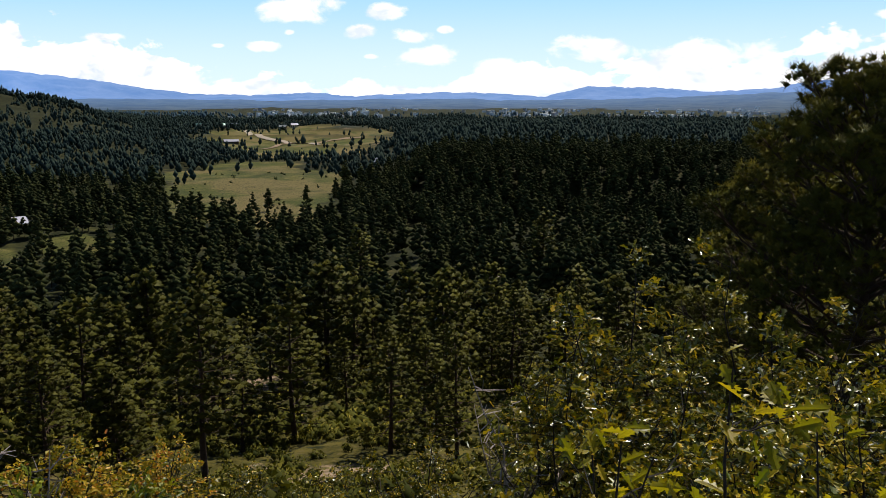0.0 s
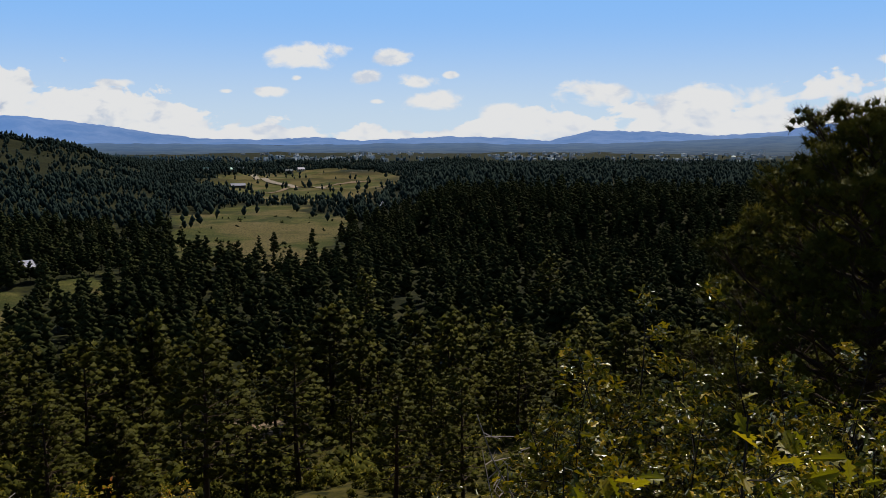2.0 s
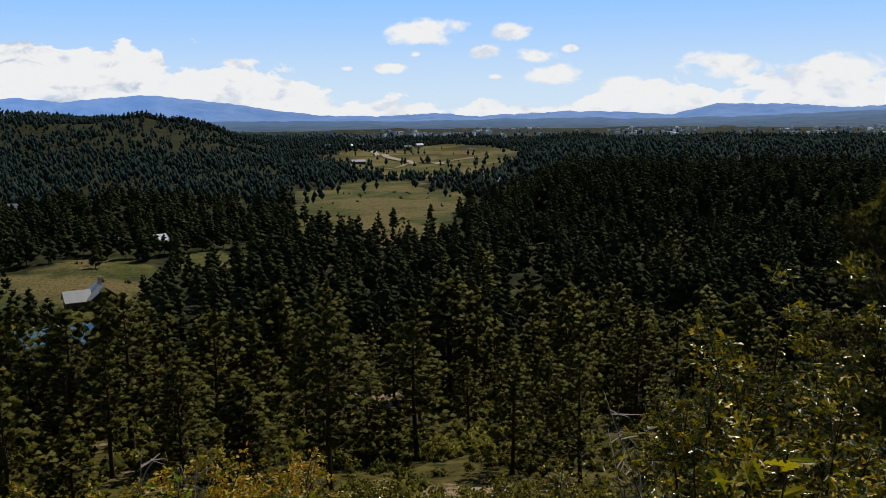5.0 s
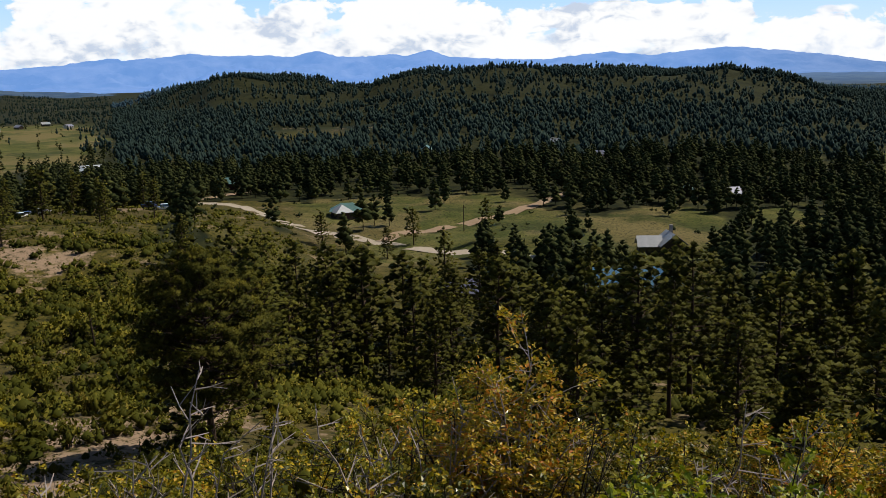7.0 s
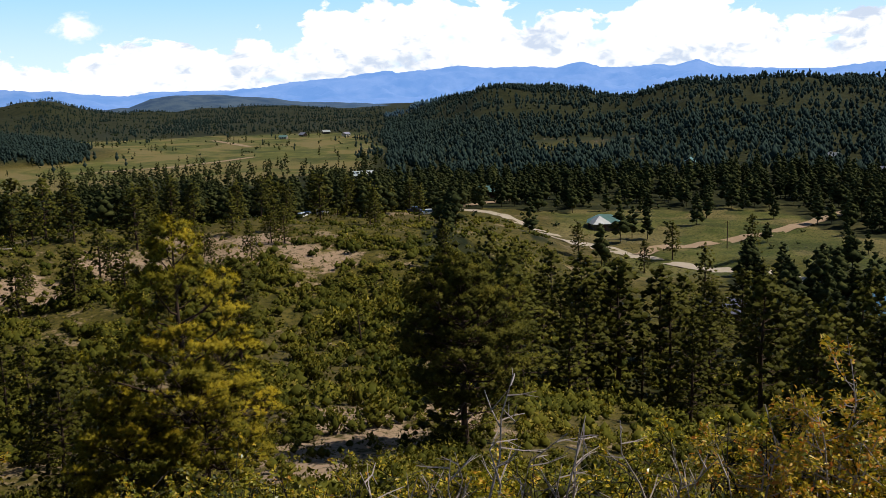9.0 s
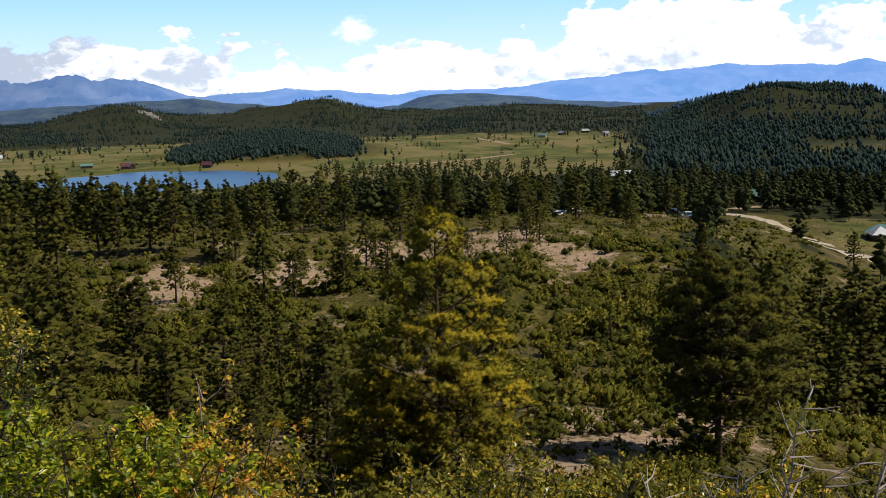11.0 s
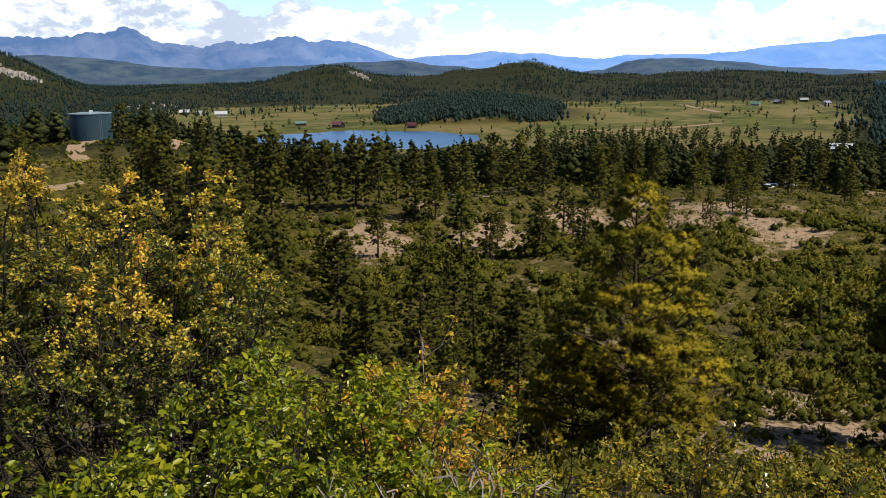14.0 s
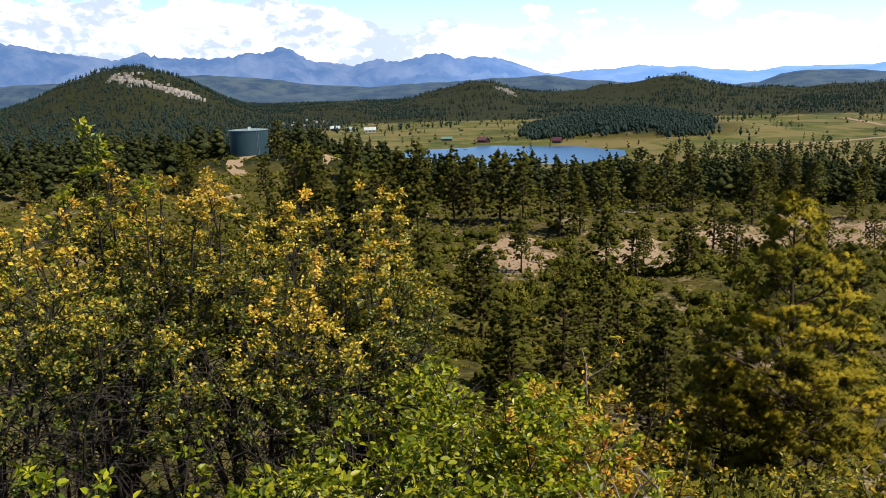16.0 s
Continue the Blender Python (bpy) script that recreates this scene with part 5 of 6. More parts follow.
# the low belt of bushes along the brow of the hill
for i, (a, d, w, t) in enumerate(((1.0, 6.0, 0.6, -22.0), (5.0, 7.0, 0.6, -23.4), (10, 6.5, 0.6, -23.2), (14.5, 6.0, 0.6, -22.8), (18, 6.4, 0.6, -22.6), (21.5, 5.6, 0.55, -21.2), (25, 5.4, 0.5, -20.3), (28, 5.6, 0.55, -21.5), (31.5, 5.2, 0.6, -22.0), (35, 5.0, 0.6, -20.8), (38.2, 4.6, 0.5, -20.5), (48, 5.0, 0.6, -19.8), (51, 5.2, 0.6, -20.4), (54.5, 4.9, 0.6, -21.0), (59, 5.0, 0.6, -21.8),
                                  (63, 4.8, 0.55, -21.8), (67, 5.4, 0.6, -22.3), (71, 5.2, 0.6, -21.8), (75, 5.6, 0.65, -21.4), (79, 5.3, 0.65, -21.2), (83, 5.5, 0.65, -20.8), (87, 5.0, 0.6, -20.6))):
    gold = i % 3 != 1 and a > 20
    tagged(bush("oak_bush", G_GOLD if gold else G_OAK, a, d, w, t, 400 + i, M_OAKGOLD if gold else M_OAK, LEAFLET, 17, 0.031, 8, 11, bare=0.36, gaps=-0.25), group="bushes along the brow")
for i, (a, d, w, t) in enumerate(((27, 3.4, 0.35, -24.0), (22.5, 3.6, 0.4, -24.5), (33, 3.6, 0.4, -25.0), (53, 3.5, 0.4, -25.0), (47.5, 3.6, 0.4, -24.0), (57, 3.7, 0.4, -25.5), (43, 3.6, 0.4, -25.2), (37.5, 3.5, 0.4, -25.0), (66, 3.8, 0.45, -26.0), (73, 3.9, 0.45, -25.5), (81, 3.8, 0.45, -25.0), (89, 3.6, 0.45, -24.0))):
    tagged(bush("oak_bush", G_OAK, a, d, w, t, 440 + i, M_GREENOAK if a < 40 else (M_OAK, M_OAKGOLD)[i % 2], *((OAK_PLAIN, 9, 0.05) if a < 40 else (LEAFLET, 17, 0.031)), 8, 11, bare=0.36, gaps=-0.25), group="bushes along the brow")
# sparse rusty shrubs
for i, (a, d, w, t) in enumerate(((42.0, 4.7, 0.42, -15.6), (44.8, 4.8, 0.3, -18.2), (39.6, 4.9, 0.25, -18.0), (95.4, 5.0, 0.42, -14.8), (93.0, 5.2, 0.34, -17.4), (98.2, 4.8, 0.3, -16.8), (24.0, 5.2, 0.3, -20.5), (18.5, 5.8, 0.25, -20.8))):
    tagged(bush("rusty_shrub", G_RUST, a, d, w, t, 480 + i, M_RUST, LOBED, 13, 0.030, 10, 15, leggy=0.3, bare=0.12, gaps=-0.3, wood=M_DEAD if i in (0, 3) else None), group="rusty shrubs")
# tall yellowing shrubs at the end of the turn
for i, (a, d, w, t) in enumerate(((119.5, 5.2, 0.45, -4.3), (116.6, 5.0, 0.42, -4.0), (113.8, 5.2, 0.40, -4.3), (110.6, 5.4, 0.16, -5.4), (107.0, 5.0, 0.32, -5.0), (105.2, 5.2, 0.22, -8.0), (122.5, 4.6, 0.5, -6.5), (126.0, 4.5, 0.5, -5.8), (108.5, 4.8, 0.35, -9.5), (112.5, 4.5, 0.5, -10.5))):
    tagged(bush("serviceberry_shrub", G_SERV, a, d, w, t, 500 + i, M_SERVICE, SMALL, 25, 0.020, 11, 22, leggy=0.6, bare=0.1, gaps=-0.5), group="yellowing shrubs")
for i, (a, d, w, t) in enumerate(((119.6, 5.4, 0.28, -2.3), (126, 3.3, 0.4, -17.0), (101.5, 4.4, 0.5, -14.0), (98.3, 4.5, 0.45, -16.2), (105.5, 4.0, 0.5, -17.5), (110.5, 3.6, 0.5, -18.5), (116, 3.4, 0.5, -19.5), (121, 3.2, 0.4, -19.0), (91, 4.6, 0.5, -21.0), (100, 3.6, 0.45, -22.0), (95.5, 3.8, 0.45, -22.5))):
    tagged(bush("oak_bush", G_OAK, a, d, w, t, 520 + i, M_GREENOAK, LOBED, 19, 0.033, 8, 11, bare=0.2, gaps=-0.4), group="oak bushes by the yellow shrubs")
tagged(bush("oak_sapling", "young oak shoot with large yellow-green lobed leaves", 119.5, 2.2, 0.3, -20.0, 541, M_OAK, OAK, 6, 0.08, 5, 6), group="oak shoots")
# dead wood
for i, (a, d, w, t) in enumerate(((62.6, 4.4, 0.50, -16.4), (57.6, 4.4, 0.28, -19.5), (51.0, 4.5, 0.28, -18.8), (29.0, 4.6, 0.2, -20.0), (25.4, 4.5, 0.25, -19.6), (90.5, 4.2, 0.25, -20.6), (93.5, 4.0, 0.35, -20.2), (97.0, 3.9, 0.4, -20.6), (101.0, 3.7, 0.35, -21.8), (46.2, 4.4, 0.25, -19.6), (65.5, 4.7, 0.25, -19.8), (-5.0, 4.7, 0.22, -17.0))):
    tagged(bush("dead_bush", G_DEAD, a, d, w, t, 560 + i, None, ROUND, stems=6, twigs=11, bare=1.0, wood=M_DEAD), group="dead bushes")

# ---- buildings, roads, water ----
def box(cx, cy, cz, sx, sy, sz):
    v = [(cx + sx * (i & 1) - sx / 2, cy + sy * (i >> 1 & 1) - sy / 2, cz + sz * (i >> 2)) for i in range(8)]
    return v, [(0, 2, 3, 1), (4, 5, 7, 6), (0, 1, 5, 4), (1, 3, 7, 5), (3, 2, 6, 7), (2, 0, 4, 6)]


def paint(name, colour, rough=0.7, metal=0.0, scale=3.0):
    return surface(name, colour, rough=rough, metal=metal, bump=0.2, bump_scale=scale)


M_LOG = paint("dark_log_wall", (0.05, 0.035, 0.025))
M_RED = paint("red_brown_wall", (0.07, 0.025, 0.02))
M_PALE = paint("pale_wall", (0.42, 0.38, 0.32))
M_ROOF_WHITE = paint("pale_metal_roof", (0.62, 0.64, 0.66), 0.4, 0.3)
M_ROOF_PALE = paint("weathered_pale_roof", (0.40, 0.41, 0.43), 0.45, 0.3)
M_ROOF_GREEN = paint("green_metal_roof", (0.15, 0.27, 0.25), 0.4, 0.3)
M_ROOF_BLUE = paint("blue_metal_roof", (0.16, 0.34, 0.52), 0.3, 0.4)
M_ROOF_GREY = paint("lavender_grey_roof", (0.27, 0.27, 0.36), 0.5, 0.2)
M_ROOF_RED = paint("dark_red_roof", (0.09, 0.03, 0.04), 0.6)
M_TEAL = paint("teal_steel", (0.030, 0.062, 0.078), 0.5, 0.1, 1.2)
M_TEAL_TOP = paint("pale_teal_roof", (0.22, 0.30, 0.32), 0.5, 0.1, 1.2)
M_GLASS = surface("dark_window", (0.02, 0.025, 0.03), rough=0.1, spec=0.8)
M_CAR = paint("white_car_paint", (0.7, 0.7, 0.7), 0.25)
M_CAR_DARK = paint("dark_blue_car_paint", (0.03, 0.04, 0.08), 0.25)
M_TYRE = paint("tyre_rubber", (0.02, 0.02, 0.02), 0.9)


def wing(root, w, l, h, rise, roof, wall, x=0.0, y=0.0, turn=0.0, hip=False):
    """One block of a house: walls with gables, a two-sided roof with eaves, windows and a door."""
    T = Matrix.Translation((x, y, 0)) @ Matrix.Rotation(turn, 4, "Z")

    def put(name, v, f, mat, label=""):
        ob = part(name, mesh_of(name, [tuple(T @ Vector(q)) for q in v], f, [mat]), root, label)
        return ob

    a, b = w / 2, l / 2
    inset = a * 0.9 if hip else 0.0
    put("wall", [(-a, -b, -1), (a, -b, -1), (a, b, -1), (-a, b, -1), (-a, -b, h), (a, -b, h), (a, b, h), (-a, b, h), (0, -b + inset, h + rise * 0.96), (0, b - inset, h + rise * 0.96)],
        [(0, 1, 5, 4), (1, 2, 6, 5), (2, 3, 7, 6), (3, 0, 4, 7), (4, 5, 8), (6, 7, 9), (5, 6, 9, 8), (7, 4, 8, 9)], wall)
    e, th = 0.6, 0.14
    drop = rise * e / a
    for s in (-1, 1):
        y0, y1 = -b - e, b + e
        r0, r1 = (y0 + inset + e, y1 - inset - e) if hip else (y0, y1)
        top = [(s * (a + e), y0, h - drop + 0.1), (s * (a + e), y1, h - drop + 0.1), (0, r1, h + rise + 0.1), (0, r0, h + rise + 0.1)]
        put("roof", top + [(p[0], p[1], p[2] + th) for p in top], [(0, 1, 2, 3), (4, 5, 6, 7), (0, 1, 5, 4), (1, 2, 6, 5), (2, 3, 7, 6), (3, 0, 4, 7)], roof)
        if hip:
            tri = [(-(a + e), s * (b + e), h - drop + 0.1), (a + e, s * (b + e), h - drop + 0.1), (0, r1 if s > 0 else r0, h + rise + 0.1)]
            put("roof", tri + [(p[0], p[1], p[2] + th) for p in tri], [(0, 1, 2), (3, 4, 5), (0, 1, 4, 3), (1, 2, 5, 4), (2, 0, 3, 5)], roof)
        for k in range(3):
            yy = -b + l * (k + 0.5) / 3
            put("window", *box(s * (a + 0.02), yy, h * 0.35, 0.1, 1.3, 1.2), M_GLASS)
    put("door", *box(0.9, -b - 0.02, 0, 1.0, 0.1, 2.1), M_RED)
    put("window", *box(-1.4, -b - 0.02, h * 0.35, 1.5, 0.1, 1.2), M_GLASS)


def house(name, label, az, d, turn, wings, chimney=None, group=""):
    root = new(name)
    p = bearing(az, d)
    root.location = (p.x, p.y, float(height(p.x, p.y)))
    root.rotation_euler = (0, 0, radians(az + turn))
    for w in wings:
        wing(root, **w)
    if chimney:
        part("chimney", mesh_of("chimney", *box(*chimney, 0.9, 0.9, 2.6), [M_ROCK]), root)
    return tagged(root, label, "house", group)


house("house", "log house with pale green hipped metal roof in the meadow", 48.6, 343, 20, [dict(w=8, l=11.5, h=2.5, rise=2.2, roof=M_ROOF_GREEN, wall=M_LOG, hip=True, turn=1.2), dict(w=6, l=6.5, h=2.5, rise=2.2, roof=M_ROOF_PALE, wall=M_LOG, x=-3.2, y=-3.2, hip=True)])
house("house", "dark brown house with pale grey gabled metal roofs", 29.0, 262, 10, [dict(w=7, l=8, h=3.2, rise=2.8, roof=M_ROOF_PALE, wall=M_LOG, x=2.2, turn=0.1), dict(w=5.6, l=6, h=2.8, rise=2.2, roof=M_ROOF_PALE, wall=M_LOG, x=-3.8, y=0.5, turn=1.57)], (2.5, 1.5, 5.5))
house("house", "house with bright blue metal roofs behind the pines", 30.7, 190, 5, [dict(w=8, l=13, h=3.0, rise=2.6, roof=M_ROOF_BLUE, wall=M_PALE, turn=1.4, x=-3), dict(w=6.5, l=7, h=3.0, rise=2.2, roof=M_ROOF_BLUE, wall=M_PALE, x=5.5, y=1, turn=0.2)], (0, 1, 4.8))
house("house", "outbuilding with lavender-grey metal roof", 41.4, 187, 25, [dict(w=5, l=6.5, h=2.4, rise=2.0, roof=M_ROOF_GREY, wall=M_LOG, turn=0.9)])
house("cabin", "small cabin with dark green roof at the forest edge", 27.6, 380, 0, [dict(w=5, l=6, h=2.4, rise=2.2, roof=M_ROOF_GREEN, wall=M_LOG)])
house("shed", "shed with white metal roof among the trees", 24.7, 374, 30, [dict(w=4.0, l=5, h=2.4, rise=1.6, roof=M_ROOF_GREY, wall=M_PALE)])
house("house", "house with a pale roof hidden in the pines", 25.1, 370, 40, [dict(w=5, l=6, h=2.6, rise=2.0, roof=M_ROOF_GREY, wall=M_PALE, turn=1.3)])
house("house", "long pale-roofed house deep in the pine wood", 63.5, 555, 10, [dict(w=7, l=14, h=3, rise=2.2, roof=M_ROOF_WHITE, wall=M_PALE, turn=1.5)])
house("house", "house with turquoise roof beside the gravel road", 55.7, 440, 10, [dict(w=7, l=9, h=3, rise=2.2, roof=M_ROOF_GREEN, wall=M_RED, turn=1.2)])
house("lake_house", "dark red house with red roof on the pond's far shore", 93.3, 792, 10, [dict(w=6, l=8.5, h=2.6, rise=2.4, roof=M_ROOF_RED, wall=M_RED, turn=1.4), dict(w=4.4, l=5.5, h=2.4, rise=2.6, roof=M_ROOF_GREY, wall=M_RED, x=3.5, y=-2)])
house("lake_house", "brown house with red roof by the pond", 88.7, 760, -15, [dict(w=5, l=7, h=2.4, rise=2.2, roof=M_ROOF_RED, wall=M_LOG, turn=1.5)])
house("lake_house", "low house with grey-green roof by the pond", 95.5, 830, 12, [dict(w=5, l=9, h=2.2, rise=1.4, roof=M_ROOF_GREEN, wall=M_LOG, turn=1.5)])
house("barn", "white-roofed barn in the dry meadow", 100.2, 1000, 20, [dict(w=9, l=12, h=3.2, rise=2.6, roof=M_ROOF_WHITE, wall=M_PALE, turn=1.2)])
house("barn", "pale barn beside the other farm buildings", 101.4, 1040, -10, [dict(w=7, l=9, h=2.6, rise=2.2, roof=M_ROOF_WHITE, wall=M_PALE, turn=0.8)])
house("barn", "small pale farm shed beyond the pond", 102.3, 1060, 0, [dict(w=8, l=10, h=3, rise=2.5, roof=M_ROOF_WHITE, wall=M_LOG, turn=1.4)])
house("house", "dark house with grey roof on the wooded bench", 3.93, 600, 15, [dict(w=7, l=9, h=3.0, rise=2.6, roof=M_ROOF_GREY, wall=M_LOG, turn=1.5, hip=True)])
house("house", "long grey-roofed house at the edge of the hayfield", 12.9, 952, 30, [dict(w=6, l=14, h=2.6, rise=1.8, roof=M_ROOF_GREY, wall=M_LOG, turn=1.3)])
for i, (a, d) in enumerate(((0.5, 480), (-0.6, 452), (-10.8, 496), (-10.2, 504), (-9.1, 446), (-3.5, 586), (-16.6, 546), (-14.2, 520))):
    house("house", "small house half hidden in the pines of the bench", a, d, 50 * i, [dict(w=4.5, l=6, h=2.4, rise=1.6, roof=(M_ROOF_PALE, M_ROOF_GREY, M_ROOF_BLUE)[(i * 2) % 3], wall=M_PALE, turn=1.2)], group="houses on the bench")
for i, (a, d) in enumerate(((12.73, 1330), (13.3, 1230), (12.3, 1300), (16.3, 1328), (14.7, 1200), (9.8, 1260), (9.1, 1272), (13.7, 1290), (-10.8, 690), (67.0, 1150), (68.2, 1100), (65.6, 1200), (64.4, 1120), (43.5, 560), (35.5, 590), (33, 520))):
    house("house", "far pale-roofed house among the trees", a, d, 35 * i, [dict(w=6, l=9, h=2.6, rise=2.0, roof=(M_ROOF_GREY, M_ROOF_GREEN, M_ROOF_PALE)[i % 3], wall=(M_PALE, M_LOG)[i % 2], turn=1.4)], group="far houses")


def car(az, d, turn, colour, label):
    root = tagged(new("car"), label, "car", "cars in the clearing")
    p = bearing(az, d)
    root.location = (p.x, p.y, float(height(p.x, p.y)) + 0.05)
    root.rotation_euler = (0, 0, radians(turn))
    bm = bmesh.new()
    bmesh.ops.create_cube(bm, size=1, matrix=Matrix.Translation((0, 0, 0.72)) @ Matrix.Diagonal((4.6, 1.85, 0.75, 1)))
    bmesh.ops.bevel(bm, geom=bm.edges[:], offset=0.14, segments=2, affect="EDGES")
    me = bpy.data.meshes.new("body")
    bm.to_mesh(me)
    bm.free()
    me.materials.append(colour)
    part("body", me, root)
    v, f = box(-0.3, 0, 1.05, 2.5, 1.6, 0.7)
    v = [(x * (0.78 if z > 1.5 else 1), y * (0.86 if z > 1.5 else 1), z) for x, y, z in v]
    part("cabin", mesh_of("cabin", v, f, [M_GLASS]), root)
    part("roof", mesh_of("roof", *box(-0.3, 0, 1.74, 1.9, 1.4, 0.08), [colour]), root)
    for sx in (-1.4, 1.4):
        for sy in (-0.85, 0.85):
            a = np.arange(12) * 2 * np.pi / 12
            ring = [(sx + 0.34 * math.cos(q), sy + o, 0.32 + 0.34 * math.sin(q)) for o in (-0.11, 0.11) for q in a]
            part("wheel", mesh_of("wheel", ring, [tuple(range(12)), tuple(range(23, 11, -1))] + [(i, (i + 1) % 12, 12 + (i + 1) % 12, 12 + i) for i in range(12)], [M_TYRE]), root)


for i, (a, d) in enumerate(((66.0, 286), (66.5, 288), (67.0, 290), (67.4, 287), (66.2, 294), (60.4, 262), (59.6, 270), (57.8, 300))):
    car(a, d, 40 * i, (M_CAR, M_CAR, M_CAR_DARK)[i % 3], ("white parked car in the clearing", "white parked car in the clearing", "dark blue parked car in the clearing")[i % 3])


def road(name, label, pts, width, mat, lift=0.12):
    """A strip over the ground along azimuth and distance pairs."""
    P = np.array([tuple(bearing(a, d))[:2] for a, d in pts])
    s = np.concatenate(([0], np.cumsum(np.linalg.norm(np.diff(P, axis=0), axis=1))))
    q = np.linspace(0, s[-1], max(8, int(s[-1] / 4)))
    C = np.stack([np.interp(q, s, P[:, i]) for i in (0, 1)], -1)
    for _ in range(3):
        C[1:-1] = (C[:-2] + 2 * C[1:-1] + C[2:]) / 4
    T = unit(np.gradient(C, axis=0))
    S = np.stack((-T[:, 1], T[:, 0]), -1)
    w = width / 2 * (1 + 0.12 * waves(q, q * 0, 22, 5))
    rows = [C + S * (k * w)[:, None] for k in (-1, -0.5, 0, 0.5, 1)]
    V = np.stack([np.stack((r[:, 0], r[:, 1], height(r[:, 0], r[:, 1]) + lift), -1) for r in rows], 1).reshape(-1, 3)
    F = [(i * 5 + j, i * 5 + j + 1, i * 5 + j + 6, i * 5 + j + 5) for i in range(len(q) - 1) for j in range(4)]
    return tagged(new(name, mesh_of(name, V, F, [mat], True)), label, "road", kind="structure")


road("road", "pale gravel road through the valley meadow", ((62, 395), (58.5, 378), (56.1, 361), (53.3, 327), (50.5, 296), (45.6, 274), (40.2, 258), (36, 246), (31, 235)), 6.5, M_GRAVEL)
road("road", "dusty side road across the meadow", ((46.5, 279), (45.6, 290), (42, 314), (38.4, 337), (34.9, 388), (33, 440)), 5.0, M_TRACK, 0.2)
road("road", "dirt drive beside the house in the trees", ((57.5, 385), (56, 405), (54.5, 425), (53, 440)), 5.5, M_TRACK, 0.15)
road("road", "pale road glimpsed between dark pines", ((-3.8, 243), (-5, 246), (-6.8, 256), (-8.4, 266), (-11, 280)), 7.0, M_GRAVEL)
road("road", "winding pale road across the far hayfield", ((11.0, 1260), (11.95, 1190), (11.8, 1100), (11.2, 1000), (10.5, 985), (9.5, 960), (8.3, 890), (7.6, 840)), 7.5, M_GRAVEL, 0.7)
road("road", "pale track across the hayfield", ((11.9, 843), (10.4, 842), (9.8, 870), (7.8, 940), (5, 960)), 6, M_TRACK, 0.7)
road("road", "dirt track below the water tank", ((107.2, 322), (108.2, 312), (108.8, 300), (108.2, 288), (107.5, 280)), 5.0, M_TRACK, 0.2)
road("road", "dirt track on the knoll", ((102.6, 318), (103.3, 308), (103.6, 298), (104.4, 288)), 5.0, M_TRACK, 0.2)
road("road", "dirt track on the knoll", ((110.5, 234), (109.3, 232), (108.2, 236)), 4.5, M_TRACK, 0.2)
road("road", "straight dirt road past the grassy valley", ((80, 705), (78.2, 712), (75, 720), (72.3, 755), (70, 800)), 8, M_TRACK, 0.4)
road("road", "dirt road across the far meadow", ((72.4, 1120), (71.6, 1060), (70.6, 985), (70.2, 960)), 8, M_TRACK, 0.4)


def water_look(N, co):
    return N.mix(N.noise(co, 0.02, 3), (0.03, 0.075, 0.16), (0.045, 0.10, 0.20))


M_WATER = surface("pond_water", water_look, rough=0.3, bump=1.0, bump_scale=0.5, spec=0.3)
a = np.linspace(0, 2 * np.pi, 97)[:-1]
rad = np.linspace(0, 112, 8)
V = [(POND[0], POND[1], -51.75)] + [(POND[0] + r * math.cos(q), POND[1] + r * math.sin(q), -51.75) for r in rad[1:] for q in a]
F = [(0, 1 + i, 1 + (i + 1) % 96) for i in range(96)] + [(1 + k * 96 + i, 1 + (k + 1) * 96 + i, 1 + (k + 1) * 96 + (i + 1) % 96, 1 + k * 96 + (i + 1) % 96) for k in range(6) for i in range(96)]
tagged(new("water", mesh_of("water", V, F, [M_WATER])), "blue rippled pond in the valley", "water", kind="structure")


def water_tank():
    root = tagged(new("water_tank"), "large dark teal steel water tank on the knoll", "water tank")
    p = bearing(107.6, 330)
    root.location = (p.x, p.y, float(height(p.x, p.y)) - 0.5)
    root.rotation_euler = (0, 0, radians(107.6))
    R_, H, n = 6.6, 9.2, 56
    a = np.arange(n) * 2 * np.pi / n
    h = Heap()
    for z0, z1, r in ((0, 3.0, R_), (3.06, 6.0, R_), (6.06, H, R_)):
        h.add([(r * math.cos(q), r * math.sin(q), z) for z in (z0, z1) for q in a], [(i, (i + 1) % n, n + (i + 1) % n, n + i) for i in range(n)])
    part("shell", h.mesh("shell", M_TEAL), root)
    prof = ((R_ + 0.25, H), (R_ + 0.25, H + 0.2), (R_ * 0.6, H + 0.45), (0.3, H + 0.6))
    part("roof", mesh_of("roof", [(r * math.cos(q), r * math.sin(q), z) for r, z in prof for q in a], [(k * n + i, k * n + (i + 1) % n, (k + 1) * n + (i + 1) % n, (k + 1) * n + i) for k in range(3) for i in range(n)] + [tuple(range(3 * n, 4 * n))], [M_TEAL_TOP]), root, "pale teal cone roof")
    for z in (3.0, 6.0):
        part("seam_band", mesh_of("seam_band", [(r * math.cos(q), r * math.sin(q), zz) for r, zz in ((R_ + 0.05, z - 0.08), (R_ + 0.05, z + 0.14)) for q in a], [(i, (i + 1) % n, n + (i + 1) % n, n + i) for i in range(n)], [M_TEAL]), root)
    part("vent", mesh_of("vent", *box(0.4, -4.0, H + 0.4, 1.1, 1.1, 0.9), [M_ROOF_WHITE]), root, "pale roof hatch")
    for s in (-0.25, 0.25):
        part("ladder_rail", mesh_of("ladder_rail", *box(s + 3.0, -6.1, 0, 0.07, 0.07, H + 1), [M_ROOF_GREY]), root)


water_tank()


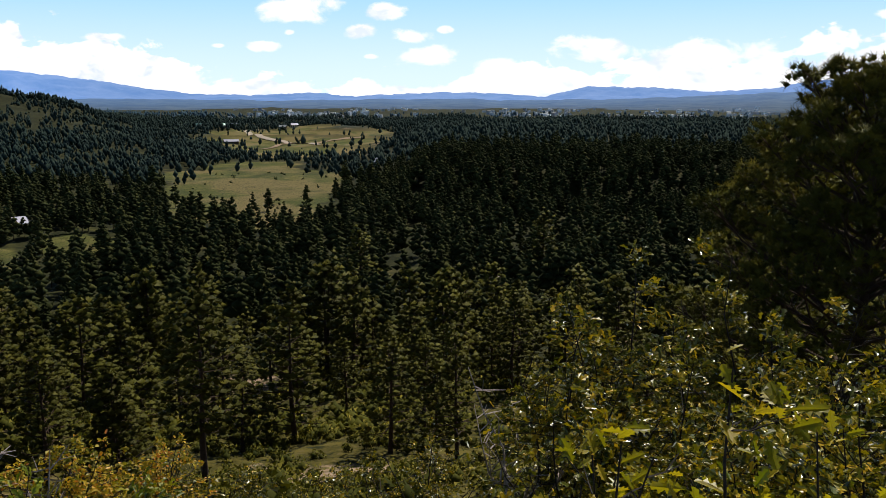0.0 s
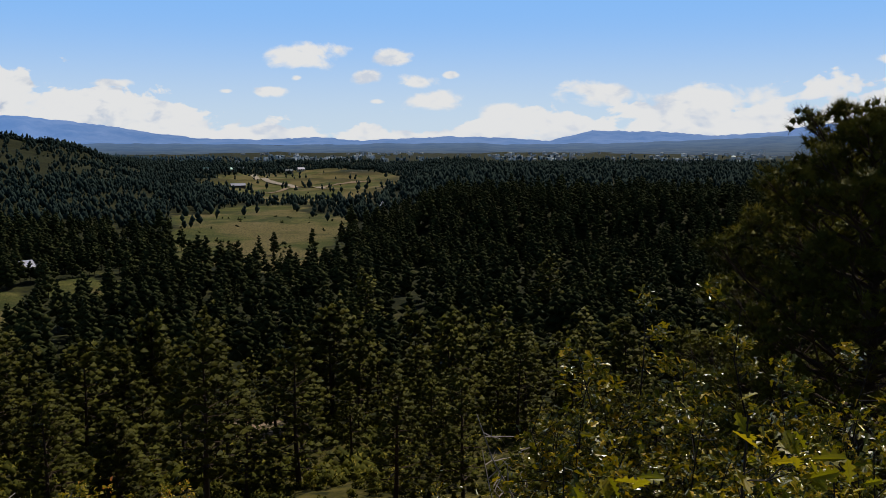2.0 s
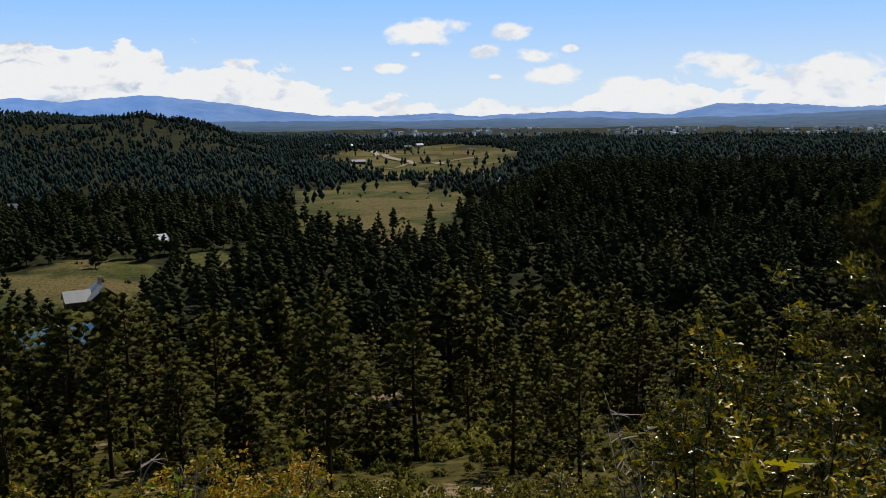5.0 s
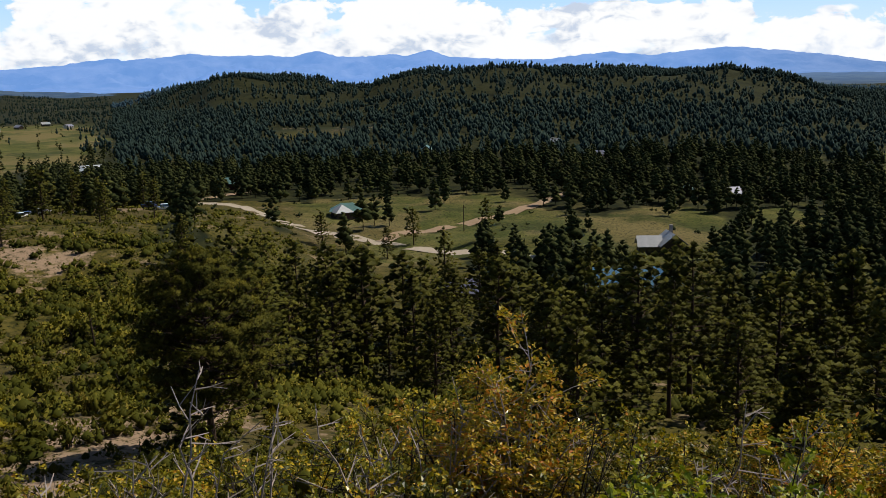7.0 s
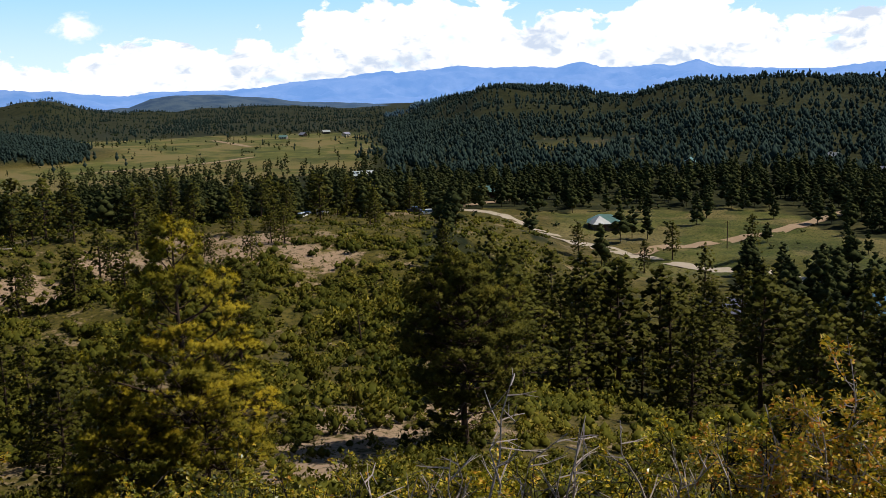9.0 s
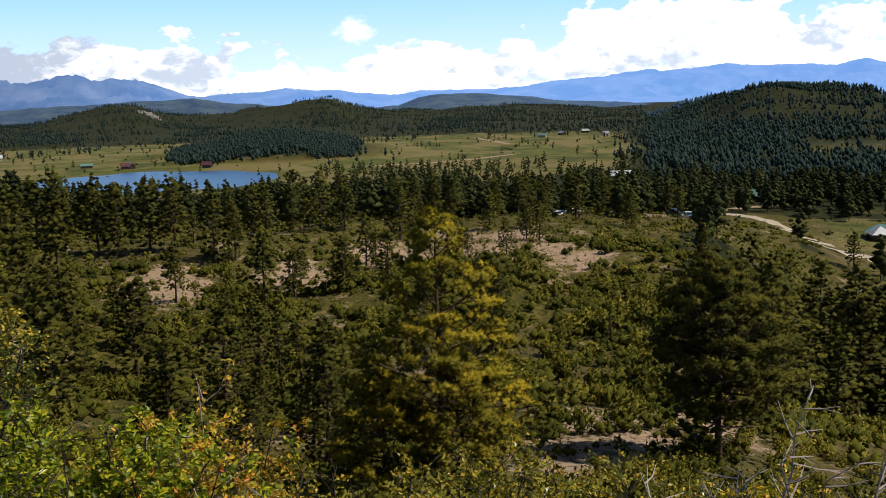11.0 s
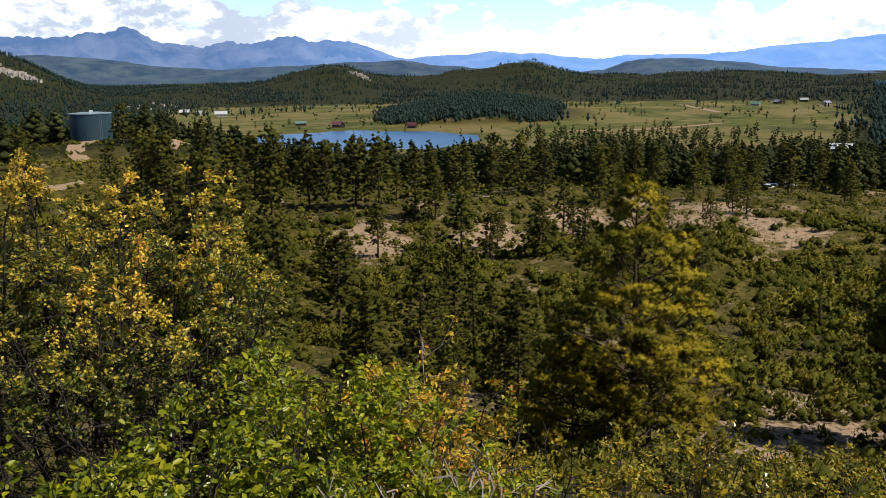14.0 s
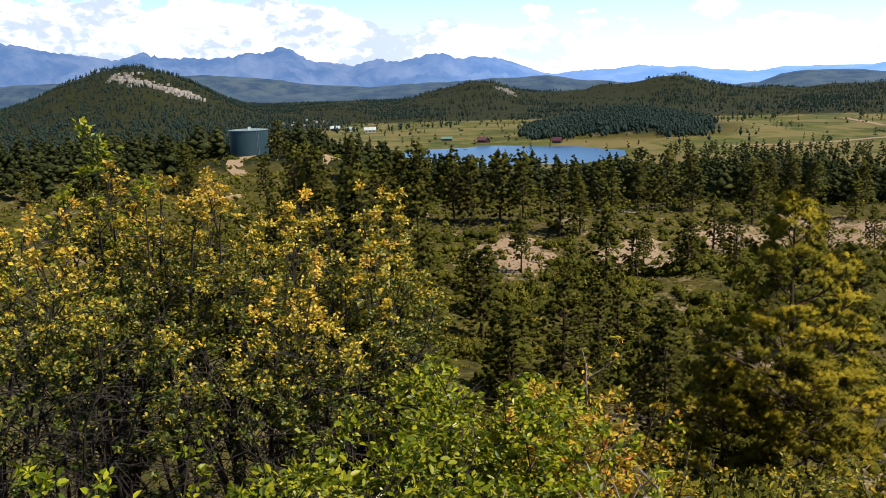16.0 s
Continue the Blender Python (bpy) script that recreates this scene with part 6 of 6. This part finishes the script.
def utility_pole(az, d):
    root = tagged(new("utility_pole"), "wooden utility pole beside the side road", "pole")
    p = bearing(az, d)
    root.location = (p.x, p.y, float(height(p.x, p.y)))
    V, F = tube(np.array([(0, 0, -1), (0, 0, 4), (0, 0, 9)]), (0.17, 0.15, 0.11), 8)
    part("pole", mesh_of("pole", V, F, [M_BARK]), root)
    part("crossarm", mesh_of("crossarm", *box(0, 0, 8.2, 2.0, 0.12, 0.12), [M_BARK]), root)


utility_pole(41.3, 305)


def snag(az, d, tall, seed):
    """A dead standing tree."""
    rng = np.random.RandomState(seed)
    root = tagged(new("dead_tree"), "bare grey standing dead pine on the slope", "tree")
    p = bearing(az, d)
    root.location = (p.x, p.y, float(height(p.x, p.y)))
    z = np.linspace(-0.4, tall, 7)
    V, F = tube(np.stack((0.1 * np.sin(z), 0.1 * np.cos(z * 0.7), z), -1), np.linspace(0.2, 0.03, 7), 6)
    part("trunk", mesh_of("trunk", V, F, [M_BARK]), root)
    for k in range(14):
        h, q, L = tall * (0.3 + 0.65 * rng.rand()), rng.rand() * 6.28, 0.5 + 1.0 * rng.rand()
        V, F = tube(np.array([(0, 0, h), (math.cos(q) * L * 0.5, math.sin(q) * L * 0.5, h + 0.1), (math.cos(q) * L, math.sin(q) * L, h + 0.35)]), (0.05, 0.035, 0.012), 4)
        part("limb", mesh_of("limb", V, F, [M_BARK]), root)


snag(98.2, 150, 8.5, 1)
snag(64.3, 118, 5.0, 2)


def log(az, d, L, turn):
    p = bearing(az, d)
    V, F = tube(np.array([(-L / 2, 0, 0), (0, 0.05, 0.02), (L / 2, 0, 0)]), (0.2, 0.17, 0.1), 7)
    ob = tagged(new("fallen_log", mesh_of("fallen_log", V, F + [tuple(range(6, -1, -1)), tuple(range(14, 21))], [M_DEAD], True)), "bleached fallen log on bare ground", "log")
    ob.location, ob.rotation_euler = (p.x, p.y, float(height(p.x, p.y)) + 0.15), (0, 0, radians(turn))


log(86.4, 208, 5.5, 30)
log(84.6, 205, 4, 80)
log(70, 66, 2.5, 100)


# scattered town on the plain and outcrops on the hills: many small pieces
def pieces(name, label, category, spots, mats, seed, dims, tilt):
    rng = np.random.RandomState(seed)
    h = Heap()
    for x, y in spots:
        s = np.array(dims) * (0.5 + rng.rand(3))
        v, f = box(0, 0, -0.3 * s[2], *s)
        v = np.array(v) + (rng.rand(8, 3) - 0.5) * s * tilt
        q = rng.rand() * 6.28
        v = v @ np.array(((math.cos(q), -math.sin(q), 0), (math.sin(q), math.cos(q), 0), (0, 0, 1)))
        h.add(v + (x, y, float(lie(x, y))), f)
    return tagged(new(name, h.mesh(name, mats)), label, category, kind="stuff")


M_TOWN = surface("town_walls", leafy((0.0, (0.3, 0.3, 0.31)), (0.5, (0.6, 0.6, 0.6)), (1.0, (0.85, 0.85, 0.85))), rough=0.5)
x, y = scatter(-24, 14, 1640, 2350, 1900, 91, lambda x, y: (0.12 + 0.88 * smooth(waves(x, y, 500, 92), 0.0, 0.6)) * (1 - 0.75 * smooth(np.hypot(x, y), 1750, 1950)))
pieces("town", "far pale town buildings on the plain", "town", zip(x, y), M_TOWN, 93, (8, 6, 7), 0.1)


def outcrop(label, az, d, wa, wd, count, seed, big=9):
    rng = np.random.RandomState(seed)
    pts = [bearing(az + wa * rng.randn(), d + wd * rng.randn()) for _ in range(count)]
    pieces("rock_outcrop", label, "rocks", [(p.x, p.y) for p in pts], M_ROCK, seed + 1, (big, big * 0.8, big * 0.8), 0.5)


for i, (a, d) in enumerate(OUTCROP):
    outcrop("pale sandstone outcrop on the wooded hill", a, d, 0.42, 17, 62, 81 + 7 * i, 5)
outcrop("pale rock band on the far hill", 91.7, on_slope(91.7, -0.75), 0.32, 22, 60, 83, 5.5)
outcrop("small pale rocks above the barns", 104, on_slope(104, -2.2), 0.9, 60, 12, 85, 3.5)
